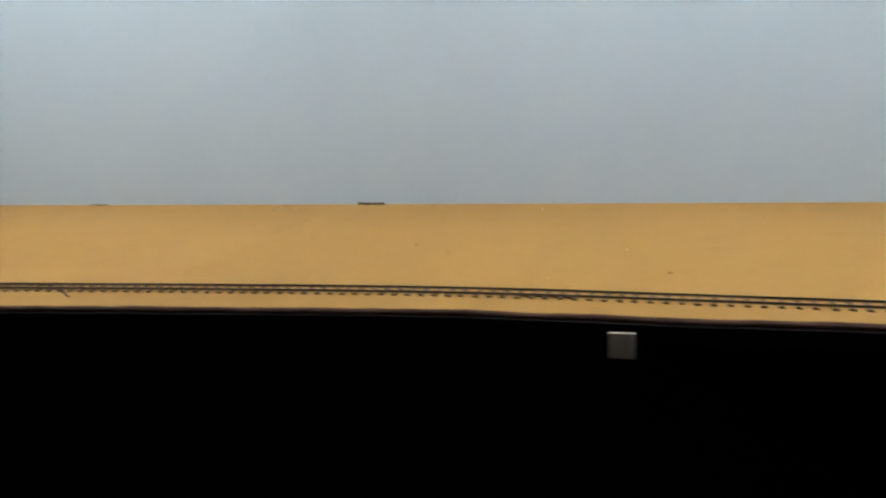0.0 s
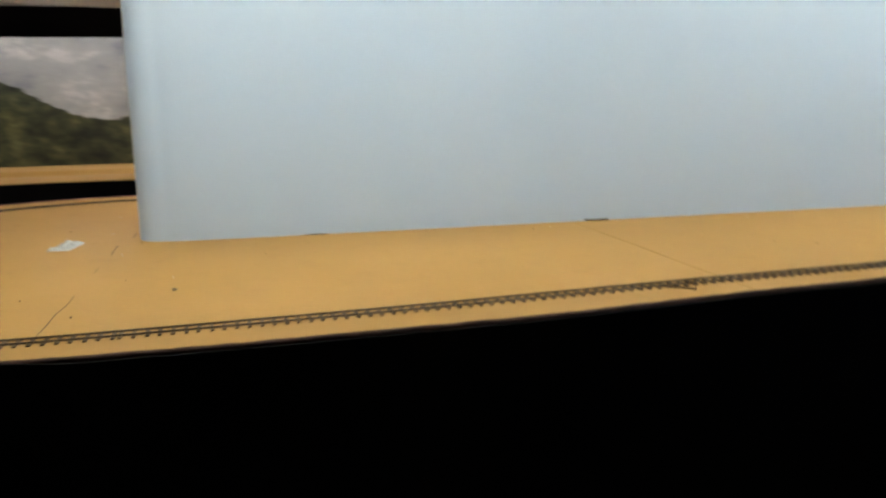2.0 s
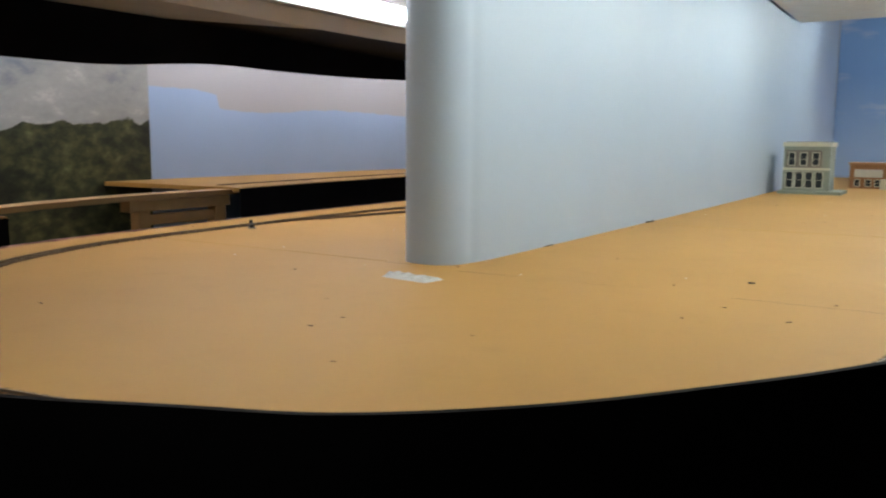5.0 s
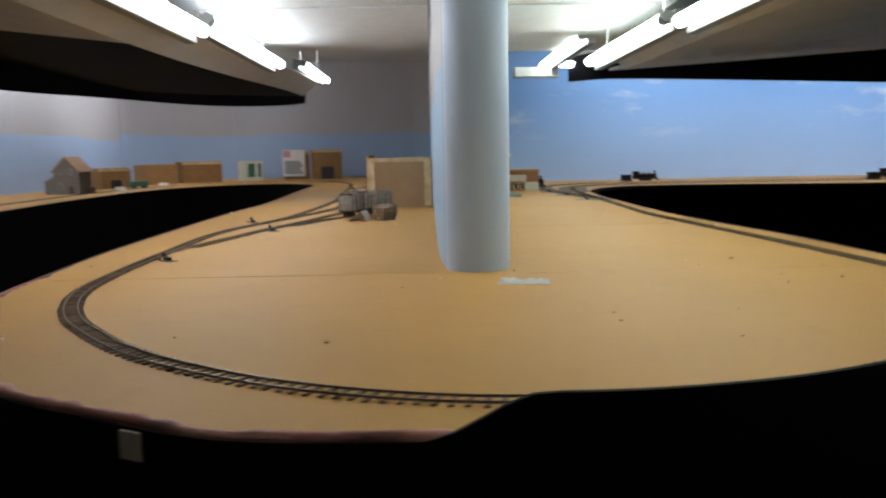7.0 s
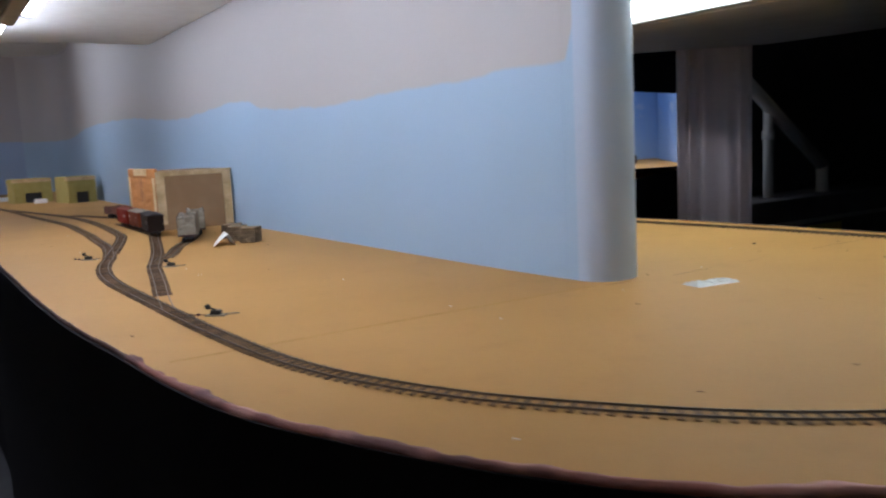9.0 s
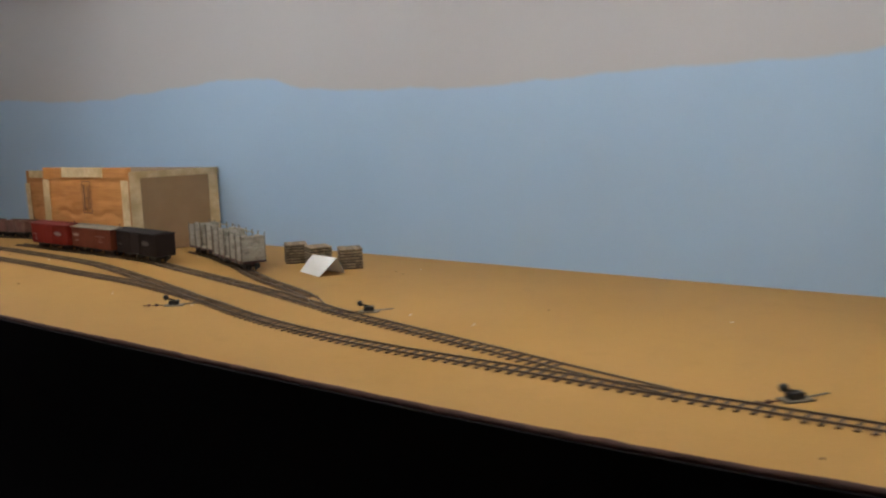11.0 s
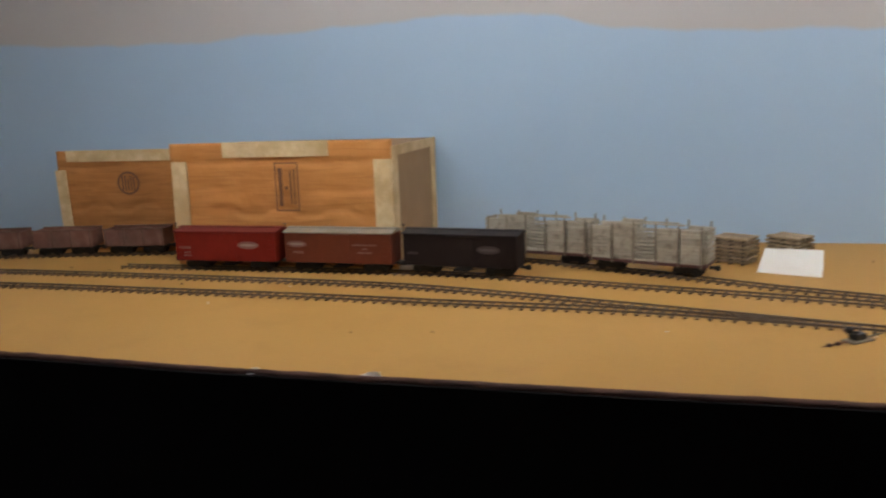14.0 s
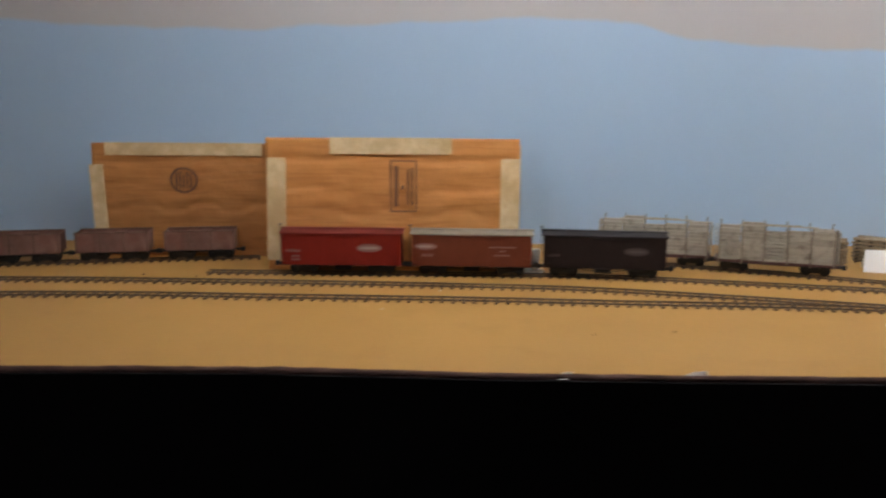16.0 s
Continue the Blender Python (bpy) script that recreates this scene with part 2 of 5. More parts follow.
def sky_material():
    m = mat("painted_sky", (0.10, 0.25, 0.62), 0.6, bump=0.05)
    nt = m.node_tree
    b = nt.nodes["Principled BSDF"]
    co = nt.nodes.new("ShaderNodeTexCoord")
    sp = nt.nodes.new("ShaderNodeSeparateXYZ")
    nt.links.new(co.outputs["Object"], sp.inputs[0])
    r = nt.nodes.new("ShaderNodeMapRange")
    r.inputs["From Min"].default_value, r.inputs["From Max"].default_value = 1.15, 1.75
    nt.links.new(sp.outputs[2], r.inputs["Value"])
    g = nt.nodes.new("ShaderNodeMixRGB")
    nt.links.new(r.outputs["Result"], g.inputs["Fac"])
    g.inputs["Color1"].default_value, g.inputs["Color2"].default_value = (0.41, 0.55, 0.79, 1), (0.21, 0.375, 0.68, 1)
    mp = nt.nodes.new("ShaderNodeMapping")
    mp.inputs["Scale"].default_value = (2.6, 2.6, 8.0)
    mp.inputs["Location"].default_value = (0.4, 0.0, 0.3)
    nt.links.new(co.outputs["Object"], mp.inputs["Vector"])
    n = nt.nodes.new("ShaderNodeTexNoise")
    n.inputs["Scale"].default_value, n.inputs["Detail"].default_value, n.inputs["Roughness"].default_value = 1.0, 6, 0.6
    nt.links.new(mp.outputs[0], n.inputs["Vector"])
    c = nt.nodes.new("ShaderNodeMapRange")
    c.inputs["From Min"].default_value, c.inputs["From Max"].default_value, c.inputs["To Max"].default_value = 0.56, 0.74, 0.75
    nt.links.new(n.outputs["Fac"], c.inputs["Value"])
    h = nt.nodes.new("ShaderNodeMapRange")
    h.inputs["From Min"].default_value, h.inputs["From Max"].default_value = 1.42, 1.56
    nt.links.new(sp.outputs[2], h.inputs["Value"])
    mm = nt.nodes.new("ShaderNodeMath")
    mm.operation = "MULTIPLY"
    nt.links.new(c.outputs["Result"], mm.inputs[0])
    nt.links.new(h.outputs["Result"], mm.inputs[1])
    x = nt.nodes.new("ShaderNodeMixRGB")
    nt.links.new(mm.outputs[0], x.inputs["Fac"])
    nt.links.new(g.outputs[0], x.inputs["Color1"])
    x.inputs["Color2"].default_value = (0.62, 0.66, 0.72, 1)
    nt.links.new(x.outputs[0], b.inputs["Base Color"])
    return m


M_SKY = sky_material()


def photo_material():
    """A printed landscape: cloudy sky over a wooded ridge."""
    line = [(-3.0, 1.58), (-1.82, 1.645), (-1.4, 1.66), (-1.1, 1.60), (-0.95, 1.52), (-0.75, 1.44), (-0.58, 1.36), (-0.46, 1.325), (-0.3, 1.35), (-0.1, 1.29), (0.05, 1.275), (0.2, 1.275), (0.4, 1.30), (0.70, 1.325), (0.85, 1.35), (0.95, 1.385), (1.35, 1.43), (1.7, 1.45)]
    m = band_material("landscape_print", (0.05, 0.065, 0.025), (0.42, 0.43, 0.45), line, 1, wobble=0.028)
    nt = m.node_tree
    b = nt.nodes["Principled BSDF"]
    b.inputs["Roughness"].default_value = 0.5
    x = b.inputs["Base Color"].links[0].from_node
    co = nt.nodes.new("ShaderNodeTexCoord")

    def noise_mix(cols, scale, stretch, detail, lo, hi):
        mp = nt.nodes.new("ShaderNodeMapping")
        mp.inputs["Scale"].default_value = stretch
        nt.links.new(co.outputs["Object"], mp.inputs["Vector"])
        n = nt.nodes.new("ShaderNodeTexNoise")
        n.inputs["Scale"].default_value, n.inputs["Detail"].default_value, n.inputs["Roughness"].default_value = scale, detail, 0.65
        nt.links.new(mp.outputs[0], n.inputs["Vector"])
        r = nt.nodes.new("ShaderNodeValToRGB")
        el = r.color_ramp.elements
        el[0].position, el[1].position = lo, hi
        el[0].color, el[1].color = (*cols[0], 1), (*cols[-1], 1)
        for k, cc in enumerate(cols[1:-1]):
            e = el.new(lo + (hi - lo) * (k + 1) / (len(cols) - 1))
            e.color = (*cc, 1)
        nt.links.new(n.outputs["Fac"], r.inputs["Fac"])
        return r.outputs["Color"]

    woods = noise_mix([(0.010, 0.011, 0.006), (0.035, 0.038, 0.015), (0.085, 0.088, 0.034), (0.17, 0.165, 0.075)], 11, (1, 1, 1.4), 9, 0.33, 0.70)
    clumps = noise_mix([(0.35, 0.36, 0.34), (1.0, 1.0, 1.0), (1.25, 1.2, 1.05)], 2.6, (1, 1.0, 1.6), 3, 0.36, 0.66)
    mul = nt.nodes.new("ShaderNodeMixRGB")
    mul.blend_type = "MULTIPLY"
    mul.inputs["Fac"].default_value = 1.0
    nt.links.new(woods, mul.inputs["Color1"])
    nt.links.new(clumps, mul.inputs["Color2"])
    nt.links.new(mul.outputs["Color"], x.inputs["Color1"])
    nt.links.new(noise_mix([(0.19, 0.205, 0.24), (0.32, 0.315, 0.30), (0.39, 0.375, 0.35), (0.64, 0.61, 0.56)], 3.0, (1, 1, 1.7), 6, 0.33, 0.68), x.inputs["Color2"])
    return m


M_PHOTO = photo_material()
M_RAIL = mat("brown_rail", (0.13, 0.08, 0.045), 0.7, metal=0.0, grain=(60, (0.13, 0.09, 0.065), 0.6))
M_RAILTOP = mat("worn_rail_head", (0.27, 0.20, 0.13), 0.4, metal=0.3, grain=(25, (0.14, 0.10, 0.075), 0.7))
M_TIE = mat("brown_tie", (0.13, 0.078, 0.042), 0.8, grain=(200, (0.17, 0.115, 0.068), 0.6), spread=0.4)
M_ASH = mat("dark_cinders", (0.115, 0.08, 0.052), 0.9, grain=(60, (0.18, 0.13, 0.085), 0.8), bump=0.4, bump_scale=400)

# ---- the room ----
CEIL = 2.25
LOW = 1.87            # panelled ceiling over the peninsula
bm = bmesh.new()
box(bm, -4.2, 6.4, -3.2, 7.2, -0.05, 0.0)
floor = tagged(part("floor", bm, M_CONC), "bare dark grey concrete basement floor", "floor", kind="structure")
bm = bmesh.new()
box(bm, -4.2, 6.4, -3.2, 7.2, CEIL, CEIL + 0.05)
for y in (3.3, 4.5, 5.7):
    box(bm, -2.7, 0.0, y, y + 0.02, CEIL - 0.006, CEIL - 0.001)
for x0, x1, y0, y1 in ((-0.90, -0.088, -1.1, 2.75), (0.08, 0.78, -1.1, 2.9), (-0.088, 0.08, -1.1, 0.035)):
    box(bm, x0, x1, y0, y1, LOW, LOW + 0.02)
for y in (0.35, 1.55):
    box(bm, -0.88, -0.09, y, y + 0.025, LOW - 0.006, LOW - 0.001)
    box(bm, 0.064, 0.76, y, y + 0.025, LOW - 0.006, LOW - 0.001)
ceiling = tagged(part("ceiling", bm, M_CEIL), "white panelled ceiling over the railway", "ceiling", kind="structure")

# ---- the peninsula table ----
EDGE = spline([(0.715, 2.75), (0.690, 2.2), (0.676, 1.6), (0.682, 1.25), (0.706, 0.95), (0.730, 0.72), (0.748, 0.5), (0.757, 0.3), (0.763, 0.1), (0.758, -0.05), (0.735, -0.185), (0.700, -0.275), (0.645, -0.375), (0.575, -0.475), (0.49, -0.580), (0.395, -0.662), (0.305, -0.703), (0.18, -0.755), (0.06, -0.779), (-0.06, -0.779),
               (-0.19, -0.776), (-0.28, -0.758), (-0.37, -0.708), (-0.46, -0.655), (-0.555, -0.578), (-0.645, -0.45), (-0.715, -0.30), (-0.755, -0.19), (-0.780, -0.05), (-0.798, 0.15), (-0.818, 0.36), (-0.830, 0.6), (-0.838, 1.0), (-0.842, 1.4), (-0.838, 1.85), (-0.825, 2.2), (-0.845, 2.8), (-0.875, 3.5), (-0.90, 4.40)], 8)
EDGE = [p + Vector((0.007 * noise.noise(Vector((0.3, p.y * 4.5, 1))) + 0.003 * noise.noise(Vector((0.9, p.y * 13, 5))), 0, 0)) if p.x > 0.66 and p.y < 2.6 else p for p in EDGE]
NW = spline([(-0.90, 4.40), (-1.0, 4.75), (-1.25, 5.0), (-1.6, 4.95), (-1.88, 4.55), (-1.99, 3.9), (-1.99, 3.0), (-1.93, 2.2), (-1.84, 1.42)], 8)
NE = spline([(3.5, 2.98), (2.6, 3.15), (1.7, 3.35), (1.2, 3.42), (0.95, 3.3), (0.79, 3.05), (0.715, 2.75)], 8)
top = [(p.x, p.y) for p in NE[:-1]] + [(p.x, p.y) for p in EDGE[:-1]] + [(p.x, p.y) for p in NW] + [(-2.75, 1.42), (-2.75, 6.6), (0.12, 6.6), (0.0, 5.0), (0.0, 4.4), (4.8, 4.4), (3.55, 2.98)]
bm = bmesh.new()
slab(bm, top, T - 0.02, T)
bmesh.ops.triangulate(bm, faces=[f for f in bm.faces if len(f.verts) > 4])
table = tagged(part("layout_table", bm, M_TABLE), "tan painted plywood railway baseboard round a peninsula", "table", kind="structure")


def fascia(name, line, z0, tops, label):
    bm = bmesh.new()
    rows = []
    n = len(line)
    for i, p in enumerate(line):
        a, b = line[max(i - 1, 0)], line[min(i + 1, n - 1)]
        d = (b - a).normalized()
        s = Vector((d.y, -d.x, 0))
        z1 = tops(p)
        rows.append([bm.verts.new((p.x + s.x * o, p.y + s.y * o, z)) for o, z in ((-0.0005, z0), (-0.006, z0), (-0.006, z1), (-0.0005, z1))])
    for A, B in zip(rows, rows[1:]):
        for k in range(4):
            bm.faces.new((A[k], A[(k + 1) % 4], B[(k + 1) % 4], B[k]))
    bm.faces.new(rows[0])
    bm.faces.new(rows[-1][::-1])
    return tagged(part(name, bm, M_BLACK), label, "fascia", kind="structure")


def step01(a, b, v):
    u = min(max((v - a) / (b - a), 0), 1)
    return u * u * (3 - 2 * u)


def raised(p):
    """The fascia stands above the table round one side of the tip."""
    if p.y > 0.5 or p.x < -0.12:
        return T - 0.004
    up = step01(-0.11, -0.015, p.x)
    down = 1 - 0.5 * step01(-0.27, -0.14, p.y) - 0.5 * step01(-0.14, 0.08, p.y)
    return T - 0.004 + 0.036 * up * down


fascia("fascia_peninsula", even(EDGE, 0.02), 0.35, raised, "black hardboard fascia round the peninsula")
fascia("fascia_west", NW, 0.35, lambda p: T - 0.004, "black hardboard fascia under the aisle shelf")
fascia("fascia_east", NE, 0.35, lambda p: T - 0.004, "black hardboard fascia under the sky shelf")


def edge_strip(name, line, material, w_in, w_out, label):
    """The rough rim of the board, proud by a few millimetres and uneven inside."""
    bm = bmesh.new()
    rows = []
    n = len(line)
    for i, p in enumerate(line):
        a, b = line[max(i - 1, 0)], line[min(i + 1, n - 1)]
        d = (b - a).normalized()
        s = Vector((d.y, -d.x, 0))
        k = noise.noise(Vector((p.x * 14, p.y * 14, 3))) * 0.6 + noise.noise(Vector((p.x * 45, p.y * 45, 9))) * 0.5
        i_ = w_in * max(1 + 1.5 * k, 0.12)
        o = -w_out * (1 + 0.8 * noise.noise(Vector((p.x * 20, p.y * 20, 5))))
        zt = T + 0.0015 + 0.0012 * k
        rows.append([bm.verts.new((p.x + s.x * q, p.y + s.y * q, z)) for q, z in ((i_, T - 0.003), (i_ * 0.9, zt), (0.0, zt + 0.0008), (o, T - 0.002), (o, T - 0.009), (0.002, T - 0.009))])
    for A, B in zip(rows, rows[1:]):
        for k in range(6):
            bm.faces.new((A[k], A[(k + 1) % 6], B[(k + 1) % 6], B[k]))
    bm.faces.new(rows[0])
    bm.faces.new(rows[-1][::-1])
    return tagged(part(name, bm, material, soft=True), label, "trim", kind="structure")


fine = even(EDGE, 0.006)
edge_strip("trim_front", [p for p in fine if p.y < 0.12 and p.x < 0], M_PINK, 0.009, 0.003, "torn pink and dark red rim of the baseboard")
edge_strip("trim_left", [p for p in fine if p.y >= 0.11 and p.x < 0], M_EDGE, 0.002, 0.0015, "dark red-brown worn rim of the baseboard")
edge_strip("trim_right", [p for p in fine if p.y >= -0.2 and p.x > 0], M_EDGE, 0.0012, 0.001, "dark red-brown worn rim of the baseboard")

# ---- divider ----
LEFTL = [(-0.22, 6.595), (-0.02, 6.53), (0.075, 6.33), (0.075, 6.0), (0.03, 5.5), (-0.045, 4.7), (-0.075, 3.9), (-0.080, 3.0), (-0.080, 1.5), (-0.081, 0.8), (-0.080, 0.35), (-0.073, 0.15), (-0.0705, 0.12)]
NOSE = [(-0.013 - 0.056 * math.copysign(abs(math.cos(k * math.pi / 32)) ** 0.92, math.cos(k * math.pi / 32)), 0.098 - 0.054 * math.sin(k * math.pi / 32) ** 0.92) for k in range(33)]
RIGHTL = [(0.043, 0.098), (0.050, 0.15), (0.053, 0.3), (0.058, 0.7), (0.064, 1.35), (0.066, 2.0), (0.062, 3.0), (0.060, 4.4)]


def creased(me, degrees=40):
    smooth(me)
    me.set_sharp_from_angle(angle=math.radians(degrees))


def shell(name, line, material, label):
    bm = bmesh.new()
    sweep(bm, [(p.x, p.y, 0) for p in line], [(0.0, T), (-0.006, T), (-0.006, CEIL), (0.0, CEIL)])
    ob = tagged(part(name, bm, material), label, "wall", kind="structure")
    creased(ob.data)
    return ob


shell("wall_divider_1", spline(LEFTL + [(-0.069, 0.098)], 6), M_BACK_L, "backdrop panel painted grey over sky blue")
shell("wall_divider_2", [Vector((*p, 0)) for p in NOSE] + spline(RIGHTL, 6)[1:], M_BLUE_R, "pale blue backdrop panel with a rounded end")
bm = bmesh.new()
box(bm, -0.045, 0.03, 0.15, 4.38, T, CEIL - 0.002)
tagged(part("wall_core", bm, M_WHITE), "white framing inside the backdrop divider", "wall", kind="structure")

def plain_wall(name, x0, x1, y0, y1, z0, z1, m, label):
    bm = bmesh.new()
    box(bm, x0, x1, y0, y1, z0, z1)
    return tagged(part(name, bm, m), label, "wall", kind="structure")


M_DARK = mat("dark_wall_and_hollow_shade", (0.03, 0.03, 0.033), 0.7, grain=(4, (0.045, 0.045, 0.05), 0.7), bump=0.1)
plain_wall("wall_north_1", -2.9, 0.13, 6.6, 6.7, 0, CEIL, M_BACK_N, "end wall painted grey over sky blue")
plain_wall("wall_west_1", -2.9, -2.75, 1.36, 6.6, 0, CEIL, M_BACK_W, "aisle wall painted grey over sky blue")
plain_wall("wall_west_2", -2.9, -2.78, -3.1, 1.36, 0, CEIL, M_DARK, "black wall behind the landscape print")
plain_wall("wall_north_2", 0.065, 6.2, 4.4, 4.5, 0, CEIL, M_SKY, "end wall painted as blue sky with clouds")
cove = [Vector((-1.95 - 0.795 * math.cos(k * math.pi / 32), 5.80 + 0.795 * math.sin(k * math.pi / 32), 0)) for k in range(17)]
shell("wall_cove", cove, M_BACK_N, "coved corner painted grey over sky blue")
wall_strip("wall_north_3", [(4.86, 4.42), (3.56, 2.92)], 0, CEIL, 0.02, M_SKY, "angled end of the painted sky wall")
plain_wall("wall_north_4", 3.6, 6.2, 2.9, 2.98, 0, CEIL, M_DARK, "dark basement wall behind the curtain")
plain_wall("wall_east", 6.2, 6.3, -3.1, 4.4, 0, CEIL, M_DARK, "dark basement wall")
plain_wall("wall_south", -2.78, 6.2, -3.2, -3.1, 0, CEIL, M_DARK, "dark basement wall")
bm = bmesh.new()
box(bm, -2.745, -2.735, -2.9, 1.69, 0.75, CEIL - 0.3)
tagged(part("landscape_print", bm, M_PHOTO), "printed backdrop of a wooded ridge under clouds", "backdrop", kind="structure")

# ---- west shelf beyond the gap ----
TS = 1.10
SW = spline([(-1.85, 0.43), (-1.87, 0.2), (-1.87, -0.4), (-1.83, -1.0), (-1.8, -2.9)], 8)
bm = bmesh.new()
slab(bm, [(p.x, p.y) for p in SW] + [(-2.73, -2.9), (-2.73, 0.43)], TS - 0.02, TS)
bmesh.ops.triangulate(bm, faces=[f for f in bm.faces if len(f.verts) > 4])
tagged(part("shelf_south", bm, M_TABLE), "tan painted railway shelf beside the landscape print", "shelf", kind="structure")
fascia("fascia_south", SW, 0.35, lambda p: TS - 0.004, "black hardboard fascia under the shelf")
bm = bmesh.new()
sweep(bm, [(-1.93, 1.45, 1.122), (-1.95, 1.0, 1.120), (-1.95, 0.6, 1.112), (-1.95, 0.3, 1.100)], [(-0.05, 0), (0.05, 0), (0.05, 0.02), (-0.05, 0.02)])
bridge = tagged(part("lift_out_bridge", bm, M_WOOD), "narrow plywood bridge carrying track over the gap", "bridge")
trestle = tagged(new("trestle"), "raw pine trestle frame under the shelf end", "trestle")
trestle.location = (-1.9, 1.38, 0)
for nm, dims in (("post", (-0.06, -0.01, -0.41, -0.355, 0, 1.075)), ("post", (-0.06, -0.01, -0.03, 0.03, 0, 1.075)), ("beam", (-0.065, -0.005, -0.45, 0.05, 1.075, 1.118)), ("beam", (-0.06, -0.02, -0.355, -0.03, 1.02, 1.06)), ("beam", (-0.06, -0.02, -0.355, -0.03, 0.78, 0.83))):
    bm = bmesh.new()
    box(bm, *dims, bevel=0.002)
    part(nm, bm, M_WOOD, trestle)
bench = tagged(new("workbench"), "low pine workbench in the gap", "workbench")
bench.location = (-2.3, 0.95, 0)
bm = bmesh.new()
box(bm, -0.4, 0.35, -0.33, 0.40, 0.84, 0.88, bevel=0.003)
part("benchtop", bm, M_WOOD, bench)
for x in (-0.36, 0.28):
    for y in (-0.3, 0.32):
        bm = bmesh.new()
        box(bm, x, x + 0.05, y, y + 0.05, 0, 0.84)
        part("leg", bm, M_WOOD, bench)
# low field board with a sloped end on the south shelf
bm = bmesh.new()
sweep(bm, [(-2.35, -2.6, TS), (-2.35, 0.21, TS)], [(-0.15, 0), (0.17, 0), (0.15, 0.020), (-0.13, 0.022)])
tagged(part("field_board", bm, M_TABLE), "raised tan painted scenery board on the shelf", "board")


# ---- valances and lamps ----
def valance(name, line, z0, z1, material, label, thick=0.012):
    bm = bmesh.new()
    sweep(bm, [(p.x, p.y, 0) for p in line], [(0, z0), (thick, z0), (thick, z1), (0, z1)])
    return tagged(part(name, bm, material), label, "valance", kind="structure")


M_STRIP = mat("cream_grey_board", (0.56, 0.55, 0.52), 0.6, grain=(6, (0.48, 0.47, 0.44), 0.6), bump=0.05)
M_BATTEN = mat("dull_grey_enamel", (0.30, 0.30, 0.29), 0.55, grain=(12, (0.24, 0.24, 0.23), 0.6))


def rise_west(y):
    """Height of the lower edge of the board over the west side."""
    return 1.666 + 0.094 * step01(0.8, 4.5, y)


def white_board(name, line, height, w, h):
    """A slanted board below the low ceiling, its lower edge rising along the aisle."""
    bm = bmesh.new()
    rings = sweep(bm, [(p.x, p.y, 0) for p in line], [(0, 0), (w, h), (w - math.copysign(0.008, w), h + 0.01), (-math.copysign(0.012, w), 0.01)])
    for p, ring in zip(line, rings):
        for v in ring:
            v.co.z += height(p.y)
    return tagged(part(name, bm, M_STRIP), "cream slanted board hiding the lamps over the peninsula", "valance", kind="structure")


WLINE = spline([(-0.935, 4.24), (-0.92, 3.0), (-0.90, 1.5), (-0.897, 0.3), (-0.885, 0.06), (-0.845, -0.10), (-0.78, -0.26), (-0.69, -0.40)], 6)
ELINE = spline([(0.76, 2.17), (0.75, 1.2), (0.75, 0.4), (0.75, -0.6), (0.75, -2.9)], 6)
white_board("valance_west_white", WLINE, rise_west, -0.115, 0.082)
white_board("valance_east_white", ELINE, lambda y: 1.677 + 0.0130 * y, 0.09, 0.045)
NWV = [p for p in NW[8:] if p.y > 1.42] + spline([(-1.84, 1.42), (-1.86, 0.6), (-1.88, 0.0), (-1.85, -0.6), (-1.8, -2.9)], 8)
vw = valance("valance_west_black", NWV, 1.65, 1.80, M_BLACK, "black curved valance over the aisle shelves")
for v in vw.data.vertices:
    if v.co.z < 1.7:
        v.co.z += 0.095 * step01(1.4, 4.6, v.co.y) - 0.045 * (1 - step01(0.7, 1.4, v.co.y)) + 0.055 * (1 - step01(0.0, 0.3, v.co.y))
    elif v.co.y < 0.15:
        v.co.z = 1.775
    elif v.co.y > 1.5:
        v.co.z = 1.98
NEV = spline([(3.5, 2.98), (2.6, 3.15), (1.7, 3.36), (1.2, 3.50), (0.97, 3.62), (0.86, 3.78), (0.80, 3.88)], 8)
ve = valance("valance_east_black", NEV, 1.72, 1.95, M_BLACK, "black valance over the sky shelf")
for v in ve.data.vertices:
    if v.co.z < 1.8:
        v.co.z = 1.788 - 0.055 * (v.co.x - 0.9)
valance("valance_east_top", NEV, 1.95, CEIL, M_STRIP, "cream board above the black valance")
valance("valance_south_cream", spline([(-1.872, 0.15), (-1.865, -0.5), (-1.84, -1.0), (-1.80, -2.9)], 8), 1.776, 1.83, M_WHITE, "cream board above the black valance")


def soffit(name, rows, material=None):
    """A boarded underside between two lines of the plan, each row a list of points."""
    bm = bmesh.new()
    g = [[bm.verts.new(p) for p in r] for r in rows] 
    h = [[bm.verts.new((p[0], p[1], p[2] + 0.015)) for p in r] for r in rows]
    n = len(rows[0])
    for G in (g, h):
        for A, B in zip(G, G[1:]):
            for k in range(n - 1):
                bm.faces.new((A[k], A[k + 1], B[k + 1], B[k]))
    for i in range(len(rows) - 1):
        bm.faces.new((g[i][0], g[i + 1][0], h[i + 1][0], h[i][0]))
        bm.faces.new((g[i][-1], h[i][-1], h[i + 1][-1], g[i + 1][-1]))
    tagged(part(name, bm, material or M_STRIP), "plain boarded underside over the aisle", "soffit", kind="structure")


def at_y(line, y):
    for a, b in zip(line, line[1:]):
        if (a.y - y) * (b.y - y) <= 0 and a.y != b.y:
            return a.x + (b.x - a.x) * (y - a.y) / (b.y - a.y)
    return line[-1].x


